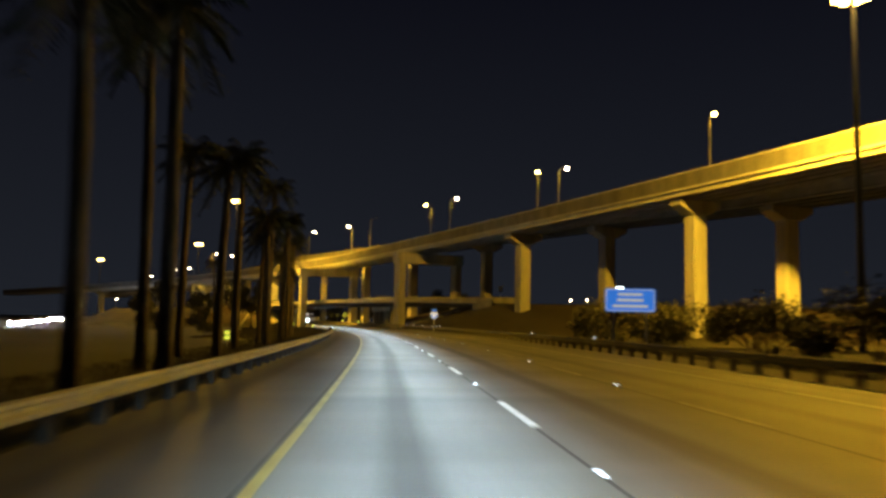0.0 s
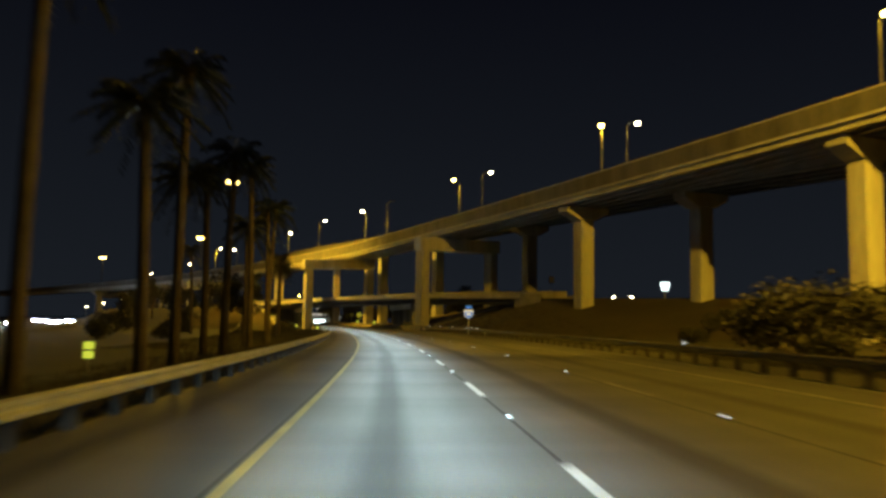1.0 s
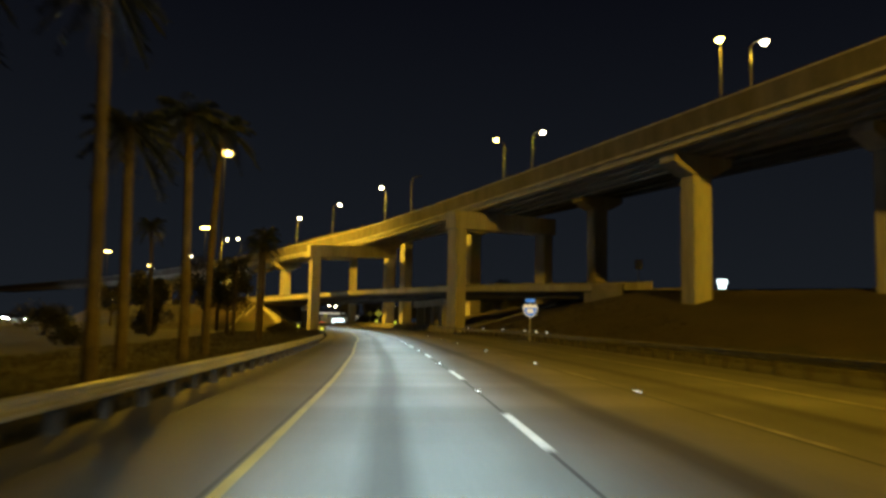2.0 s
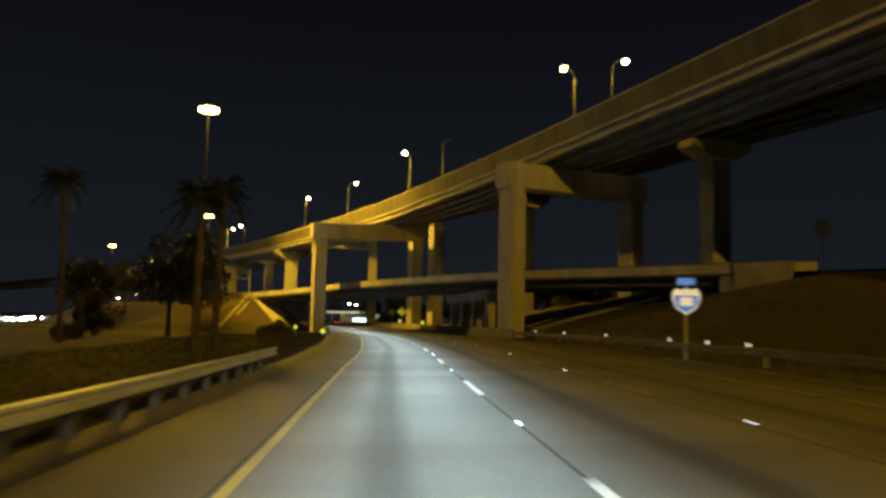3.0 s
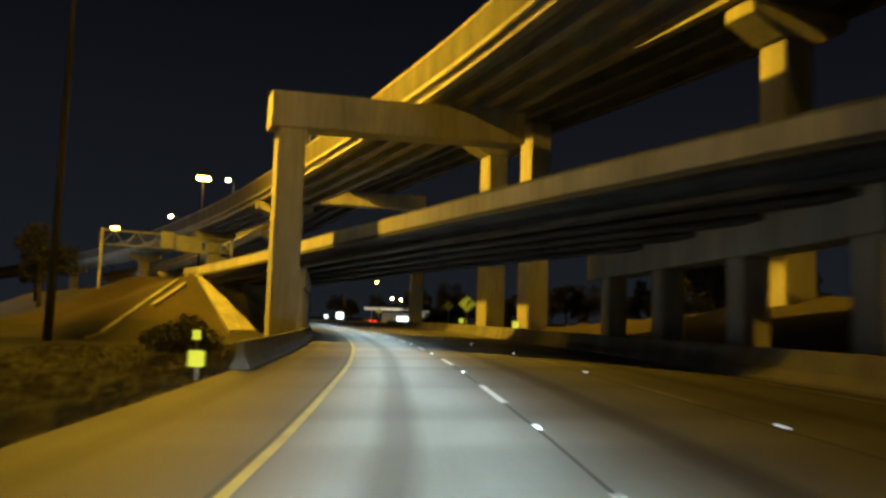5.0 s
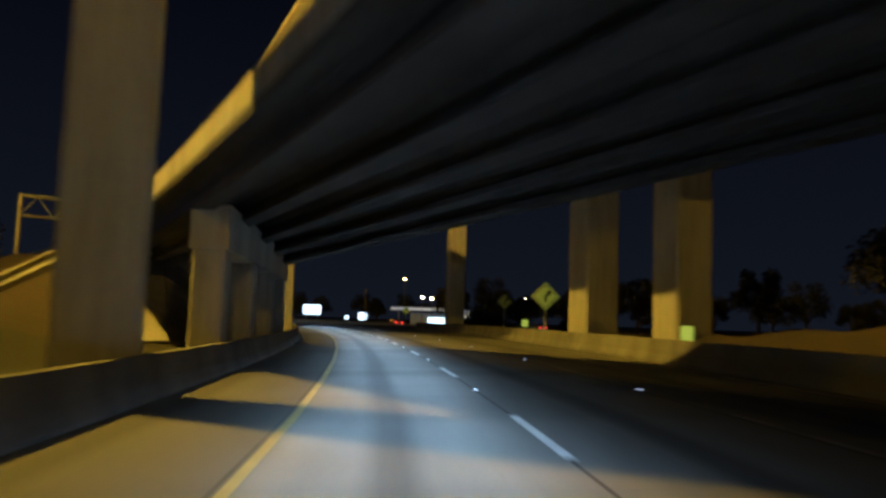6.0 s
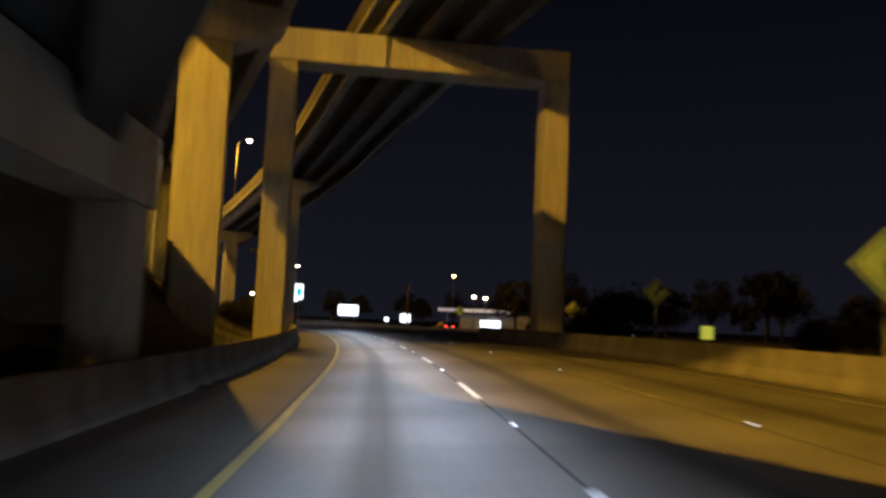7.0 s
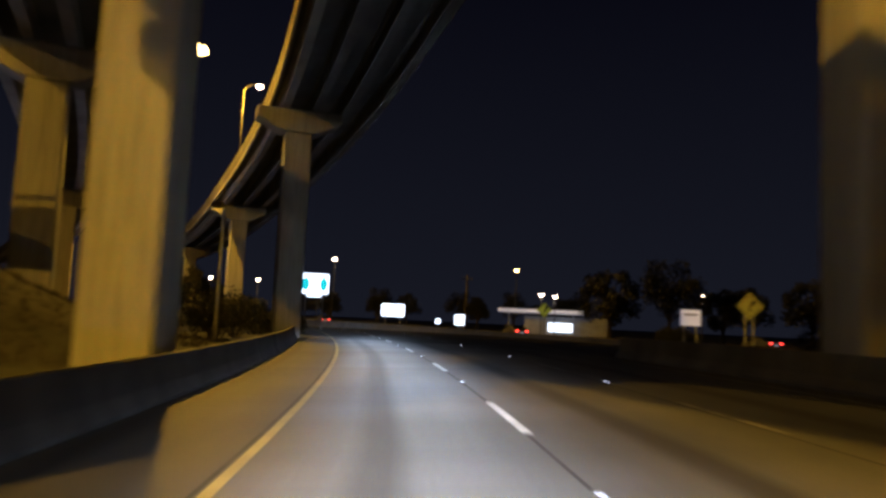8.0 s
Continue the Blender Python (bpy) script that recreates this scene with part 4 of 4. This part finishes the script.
def shrub_template(name, w, h, leaves, seed, label):
    """A loose bush: thin stems and many small leaves in uneven clumps."""
    rnd = random.Random(seed)
    ob = thing(name, label, "shrub", group="bushes on the verges")
    stems, clumps = bmesh.new(), []
    for k in range(11):
        a, r = rnd.uniform(0, 6.28), rnd.uniform(0.15, 1.0) ** 0.6
        c = Vector((math.cos(a) * r * w * 0.42, math.sin(a) * r * w * 0.36, h * (0.38 + 0.45 * (1 - r * r) * rnd.uniform(0.7, 1.1))))
        clumps.append((c, rnd.uniform(0.16, 0.30) * w))
        rod([(0.1 * math.cos(a), 0.1 * math.sin(a), -0.2), (c.x * 0.5, c.y * 0.5, c.z * 0.45), tuple(c)], [0.05, 0.035, 0.015], stems, 5)
    part("stem", stems, BARK, ob)
    bm = bmesh.new()
    for k in range(leaves):
        c, r = clumps[k % len(clumps)]
        v = Vector((rnd.gauss(0, 1), rnd.gauss(0, 1), rnd.gauss(0, 0.75)))
        p = c + v.normalized() * r * rnd.uniform(0.55, 1.05)
        if p.z < 0.05:
            continue
        n = Vector((rnd.gauss(0, 1), rnd.gauss(0, 1), rnd.gauss(0.4, 1))).normalized()
        u = n.orthogonal().normalized() * rnd.uniform(0.07, 0.15)
        t = n.cross(u) * 0.5
        bm.faces.new([bm.verts.new(q) for q in (p - u, p + t, p + u, p - t)])
    part("foliage", bm, LEAF, ob)
    return ob


SHRUBS = [shrub_template("bush", 3.6, 2.3, 2600, 11, "dense dark roadside bush on the grass"), shrub_template("bush", 5.2, 3.4, 4200, 12, "large dark roadside bush on the bank"),
          shrub_template("bush", 2.6, 1.5, 1800, 13, "low dark bush on the verge")]
used = set()
for k, (x, y, n) in enumerate(((20.5, 75.5, 1), (24.5, 70, 1), (19.2, 69.5, 1), (19.9, 59, 0), (17.6, 66, 2), (22.5, 48, 1), (20.5, 38, 0), (27, 60, 1), (25, 88, 0), (20.8, 33, 1), (31, 45, 1), (19, 26, 0),
                               (23, 100, 2), (28, 106, 0), (-30.9, 195.6, 0), (-32.6, 197.2, 2), (-29.6, 194.4, 2), (-62.5, 291, 1), (-60.5, 297, 0), (-66, 300, 1), (-69, 309, 0),
                               (-31.2, 299.5, 2), (-24, 268, 0), (-22.5, 262, 1), (-26, 272, 0), (-15, 244, 0), (36, 40, 1), (-45, 175, 1), (-52, 190, 0), (-40, 160, 2),
                               (-47, 148, 1), (-30, 120, 2), (-34, 112, 0), (40, 60, 1), (33, 82, 0))):
    t = SHRUBS[n]
    m = pose(x, y, ground_height(x, y) - 0.05, 0, 0, 71 * k) @ Matrix.Diagonal((1.2, 1.2, 1.1, 1) if 60 < y < 80 and n == 1 else (1, 1, 1, 1))
    if n not in used:
        used.add(n)
        t.matrix_basis = m
    else:
        copy_thing(t, m)


def tree_template(name, high, seed):
    rnd = random.Random(seed)
    ob = thing(name, "dark broad-leaved tree in the belt behind the highway", "tree", group="trees behind the highway")
    part("trunk", rod([(0, 0, -0.4), (0.1, 0, high * 0.25), (0.05, 0.1, high * 0.5)], [0.32, 0.24, 0.14]), BARK, ob, smooth=True)
    limbs, clumps = bmesh.new(), []
    for k in range(16):
        a = k * 2.4 + rnd.uniform(-0.3, 0.3)
        z = high * rnd.uniform(0.42, 0.95)
        r = high * 0.34 * math.sqrt(max(0.08, 1 - ((z / high - 0.62) / 0.42) ** 2)) * rnd.uniform(0.5, 1.05)
        c = Vector((math.cos(a) * r, math.sin(a) * r, z))
        clumps.append((c, high * rnd.uniform(0.09, 0.16)))
        rod([(0, 0, high * rnd.uniform(0.25, 0.5)), (c.x * 0.55, c.y * 0.55, c.z - high * 0.08), tuple(c)], [0.12, 0.07, 0.03], limbs, 5)
    part("bough", limbs, BARK, ob)
    bm = bmesh.new()
    for k in range(3400):
        c, r = clumps[k % 16]
        p = c + Vector((rnd.gauss(0, 1), rnd.gauss(0, 1), rnd.gauss(0, 0.8))).normalized() * r * rnd.uniform(0.4, 1.08)
        n = Vector((rnd.gauss(0, 1), rnd.gauss(0, 1), rnd.gauss(0.4, 1))).normalized()
        u = n.orthogonal().normalized() * rnd.uniform(0.14, 0.30)
        t = n.cross(u) * 0.55
        bm.faces.new([bm.verts.new(q) for q in (p - u, p + t, p + u, p - t)])
    part("crown", bm, LEAF, ob)
    return ob


TREES = [tree_template("tree", h, s) for h, s in ((9.0, 21), (11.0, 22), (7.5, 23))]
rnd = random.Random(77)
spots = [(-6 + 9 * k + rnd.uniform(-3, 3), 318 + rnd.uniform(-12, 22) + 2 * k) for k in range(12)]
spots += [(10 + rnd.uniform(-4, 30), 236 + 9 * k) for k in range(8)]
spots += [(-150 + 7 * k + rnd.uniform(-3, 3), 452 + rnd.uniform(-10, 25)) for k in range(16)]
spots += [(-75 + rnd.uniform(-6, 6) - 9 * k, 240 + 14 * k) for k in range(3)]
spots += [(-108 + rnd.uniform(-5, 5) - 6 * k, 352 + 12 * k) for k in range(6)]
spots += [(-33.6, 173.0), (-39.5, 181.0), (-44.0, 170.0)]
spots += [(-38, 337), (-31, 346), (-24, 352), (-14, 347), (-6, 356), (2, 372), (-20, 366)]
seen_t = set()
for k, (x, y) in enumerate(spots):
    t = TREES[k % 3]
    m = pose(x, y, ground_height(x, y) if -130 < x < 75 and y < 320 else -0.6, 0, 0, 53 * k)
    if k % 3 not in seen_t:
        seen_t.add(k % 3)
        t.matrix_basis = m
    else:
        copy_thing(t, m)


# ---- vehicles ----
def car_template(paint, lights, label, cab=1.0):
    ob = thing("car", label, "car", group="cars on the highway")
    side = [(-2.2, 0.35), (-2.25, 0.75), (-2.1, 0.98), (-1.35, 1.05), (-0.75, 1.45), (0.65, 1.47), (1.35, 1.02), (2.1, 0.86), (2.25, 0.6), (2.2, 0.35)]
    bm = bmesh.new()
    rings = []
    for x, s in ((-0.88, 0.97), (-0.80, 1.0), (0.80, 1.0), (0.88, 0.97)):
        rings.append([bm.verts.new((x * (0.82 if z > 1.2 else 1.0), y * s, z)) for y, z in side])
    for a, b in zip(rings, rings[1:]):
        for k in range(len(side)):
            bm.faces.new((a[k], a[(k + 1) % len(side)], b[(k + 1) % len(side)], b[k]))
    bm.faces.new(rings[0])
    bm.faces.new(rings[-1])
    part("body", bm, paint, ob)
    part("rear_window", box(-0.6, -0.02, -0.2, 0.6, 0.02, 0.2, at=(0, -1.08, 1.27)), GLASS, ob)
    part("windscreen", box(-0.6, -0.02, -0.2, 0.6, 0.02, 0.2, at=(0, 1.03, 1.27)), GLASS, ob)
    for x in (-0.8, 0.8):
        for y in (-1.4, 1.4):
            tyre = part("wheel", rod([(x - 0.1, y, 0.32), (x + 0.1, y, 0.32)], 0.32, sides=14), RUBBER, ob)
            part("rim", rod([(x - 0.11, y, 0.32), (x + 0.11, y, 0.32)], 0.2, sides=10), STEEL, tyre)
    for x in (-0.62, 0.62):
        part("headlight", box(-0.17, -0.04, -0.09, 0.17, 0.06, 0.09, 0.03, at=(x, 2.2, 0.68)), HEAD_GLOW if lights == "head" else GLASS, ob)
        part("tail_light", box(-0.16, -0.06, -0.09, 0.16, 0.04, 0.09, 0.03, at=(x, -2.2, 0.80)), TAIL_GLOW if lights == "tail" else GLASS, ob)
    part("number_plate", box(-0.26, -0.03, -0.07, 0.26, 0.0, 0.07, at=(0, -2.26, 0.62)), WHITE_SIGN, ob)
    return ob


coming = car_template(CAR_GREY, "head", "grey car with bright headlights on the far carriageway")
coming.matrix_basis = pose(-136, 309, -0.58, 0, 0, 205)
for x, y, r in ((-132, 306, 203), (-141, 318, 206), (-128, 301, 204), (-148, 330, 206), (-137, 321, 205), (-145, 312, 206), (-125, 296, 204), (-156, 345, 206), (-118, 283, 204), (-113, 271, 203), (-121, 290, 204), (-107, 256, 203), (-151, 337, 206), (-162, 360, 207), (-64, 132, 201), (-69, 144, 201), (-73, 155, 201), (-79, 170, 202), (-86, 188, 202), (-92, 205, 202), (-99, 221, 203), (-128, 312, 204), (-133, 326, 205), (-131, 318, 205)):
    copy_thing(coming, pose(x, y, -0.58, 0, 0, r))
going = car_template(CAR_DARK, "tail", "dark car with red tail lights driving away")
going.matrix_basis = pose(-94.3, 381, 0.0, 0, 0, 33)
for x, y, r in ((-114, 405, 35), (-49, 336, 30), (-21, 336, 28)):
    copy_thing(going, pose(x, y, 0.0, 0, 0, r))
bm = bmesh.new()
sweep(smooth_line([(-60, 120, -0.52), (-95, 215, -0.52), (-135, 310, -0.52), (-185, 420, -0.52), (-230, 520, -0.52)], 12), [(-14, 0), (9, 0)], bm, False)
tagged(mesh_ob("road", bm, ASPHALT), "dark far carriageway across the grass", "road", kind="structure")


# ---- distant lights and buildings ----
def far_lamp(at, glow, label, arm=0.0, foot=-0.6):
    ob = thing("street_lamp", label, "street lamp", group="distant street lamps")
    x, y, z = at
    part("pole", rod([(x, y, foot), (x, y, z - 0.2)], [0.13, 0.08]), POLE, ob, smooth=True)
    part("luminaire", box(-0.35, -0.35, 0.0, 0.35, 0.35, 0.18, 0.06, at=(x, y, z)), POLE, ob)
    part("lamp_glass", rod([(x, y, z), (x, y, z - 0.3)], [0.42, 0.3], sides=10), glow, ob)


far_lamp((-63.3, 414.9, 13.7), LAMP_GLOW, "sodium street lamp far along the highway")
far_lamp((-104.6, 408.3, 14.7), LAMP_WHITE, "warm white street lamp far along the highway")
far_lamp((-56.2, 406.1, 8.1), LAMP_WHITE, "white yard lamp beside a low building")
far_lamp((-53.2, 405.0, 7.8), LAMP_WHITE, "white yard lamp beside a low building")
far_lamp((-116.5, 354.5, 20.8), LAMP_GLOW, "sodium street lamp on the far ramp beside the flyovers")
far_lamp((-25.4, 378.7, 7.9), LAMP_WHITE, "small yard lamp among dark trees")
for x, y, z in ((33, 275, 6.5), (63, 297.6, 11.3), (70, 300, 11.6), (111, 396, 21)):
    far_lamp((x, y, z), LAMP_WHITE, "distant white yard lamp beyond the embankment")
for k in range(7):
    far_lamp((-190 + 13 * k, 470 - 9 * k, 7.5 + (k * 37 % 5)), LAMP_WHITE, "distant white street lamp across the grass")

post = thing("lamp_post", "unlit roadside lamp post with a yellowish head", "street lamp")
part("pole", rod([(-54.6, 278.2, -0.6), (-54.6, 278.2, 7.0)], [0.12, 0.08]), STEEL, post, smooth=True)
part("luminaire", box(-0.45, -0.16, -0.1, 0.25, 0.16, 0.25, 0.07, at=(-54.9, 278.2, 7.1)), YELLOW_PAINT, post)
pole = thing("utility_pole", "tall timber utility pole with a short crossarm", "pole")
part("pole", rod([(-55.3, 336, -0.5), (-55.3, 336, 7.4)], [0.17, 0.11]), TIMBER, pole, smooth=True)
part("crossarm", rod([(-56.0, 336, 6.9), (-54.6, 336, 6.9)], 0.06), TIMBER, pole)

bill = thing("billboard", "brightly lit white billboard on two legs", "billboard")
c, tn = Vector((-88.5, 404.5, 3.4)), 14
part("panel", flat_shape(rounded(5.0, 2.7, 0.3), 0.3, c, tn), PANEL_WHITE, bill)
posts(bill, c, tn, (-1.6, 1.6), 3.0, -0.6, 0.12)
for x, y, z, w, h in ((-66.5, 378, 1.9, 2.1, 1.8), (-70.4, 377, 1.5, 0.9, 0.9)):
    ls = thing("lit_sign", "small bright white business sign", "sign")
    part("panel", flat_shape(rounded(w, h, 0.3), 0.2, (x, y, z), 14), PANEL_WHITE, ls)
    posts(ls, (x, y, z), 14, (0,), z, -0.6, 0.1)
rs = thing("guide_sign", "green highway sign under the ramp bridge", "road sign")
part("panel", flat_shape(rounded(4.2, 1.3, 0.15), 0.08, (13.1, 255.4, 7.4), 5), PANEL_GREEN, rs)
posts(rs, (13.1, 255.4, 7.4), 5, (-1.6, 1.6), 7.6, -0.6, 0.1)

tall = thing("pylon_sign", "tall pole sign with two lit white panels far beyond the bank", "sign")
part("panel", flat_shape(rounded(3.4, 1.7, 0.2), 0.3, (95.5, 346, 18.4), -15), PANEL_WHITE, tall)
part("lower_panel", flat_shape(rounded(2.6, 1.2, 0.2), 0.3, (95.5, 346, 16.6), -15), PANEL_WHITE, tall)
posts(tall, (95.5, 346, 17.0), -15, (0,), 18.0, -0.6, 0.2)
bank_sign = thing("small_sign", "small grey sign plate on a post on the bank", "road sign")
part("plate", flat_shape(rounded(0.8, 1.0, 0.06), 0.02, (17.3, 143.0, 8.0), 0), SIGN_BACK, bank_sign)
posts(bank_sign, (17.3, 143.0, 8.0), 0, (0,), 8.3, ground_height(17.3, 143.0), 0.05)

shop = thing("low_building", "low building with a flat canopy and a lit sign", "building")
part("building_shell", box(-9, -4, -0.6, 9, 4, 3.6, at=(-52, 418, 0)), SIGN_BACK, shop)
part("canopy", box(-11, -7, 4.2, 7, -2, 5.0, 0.1, at=(-55, 416, 0)), WHITE_SIGN, shop)
for x in (-64, -50):
    part("canopy_post", rod([(x, 411.5, -0.6), (x, 411.5, 4.3)], 0.15), STEEL, shop)
part("shop_window", box(-2.6, -0.1, 0.4, 2.6, 0.0, 2.2, at=(-53, 413.8, 0)), PANEL_WHITE, shop)


# ---- grass blades on the verges ----
def verge_grass(y0, y1, d0, d1, count, seed, label):
    """Loose tufts of blades standing on the ground beside the road."""
    rng = np.random.default_rng(seed)
    verts, faces = [], []
    for _ in range(count // 6):
        y, d = rng.uniform(y0, y1), d0 + (d1 - d0) * rng.random() ** 1.4
        c = road_at(float(y), float(d))[0]
        z = ground_height(c.x, c.y) - 0.02
        for _k in range(6):
            a, h = rng.uniform(0, 6.283), rng.uniform(0.10, 0.30)
            x, yy = c.x + rng.normal(0, 0.14), c.y + rng.normal(0, 0.14)
            w, lean = rng.uniform(0.010, 0.022), rng.uniform(0.02, 0.14)
            ca, sa = math.cos(a), math.sin(a)
            n = len(verts)
            verts += [(x - sa * w, yy + ca * w, z), (x + sa * w, yy - ca * w, z), (x + ca * lean, yy + sa * lean, z + h)]
            faces.append((n, n + 1, n + 2))
    me = bpy.data.meshes.new("grass")
    me.from_pydata(verts, [], faces)
    me.materials.append(BLADE)
    return tagged(new("grass", me), label, "grass", kind="stuff")


BLADE = worn("grass_blade", (0.010, 0.009, 0.003), (0.035, 0.028, 0.010), 0.8, 0.5, 8.0, 0.0)
verge_grass(88, 206, -4.9, -20.0, 60000, 5, "short dry grass on the verge beside the inner shoulder")
verge_grass(6, 88, -4.9, -13.0, 24000, 6, "short grass behind the guardrail")
verge_grass(10, 150, 14.9, 24.0, 36000, 7, "short dry grass on the bank behind the guardrail")
verge_grass(226, 292, -5.6, -17.0, 30000, 8, "dry grass on the bank under the flyovers")
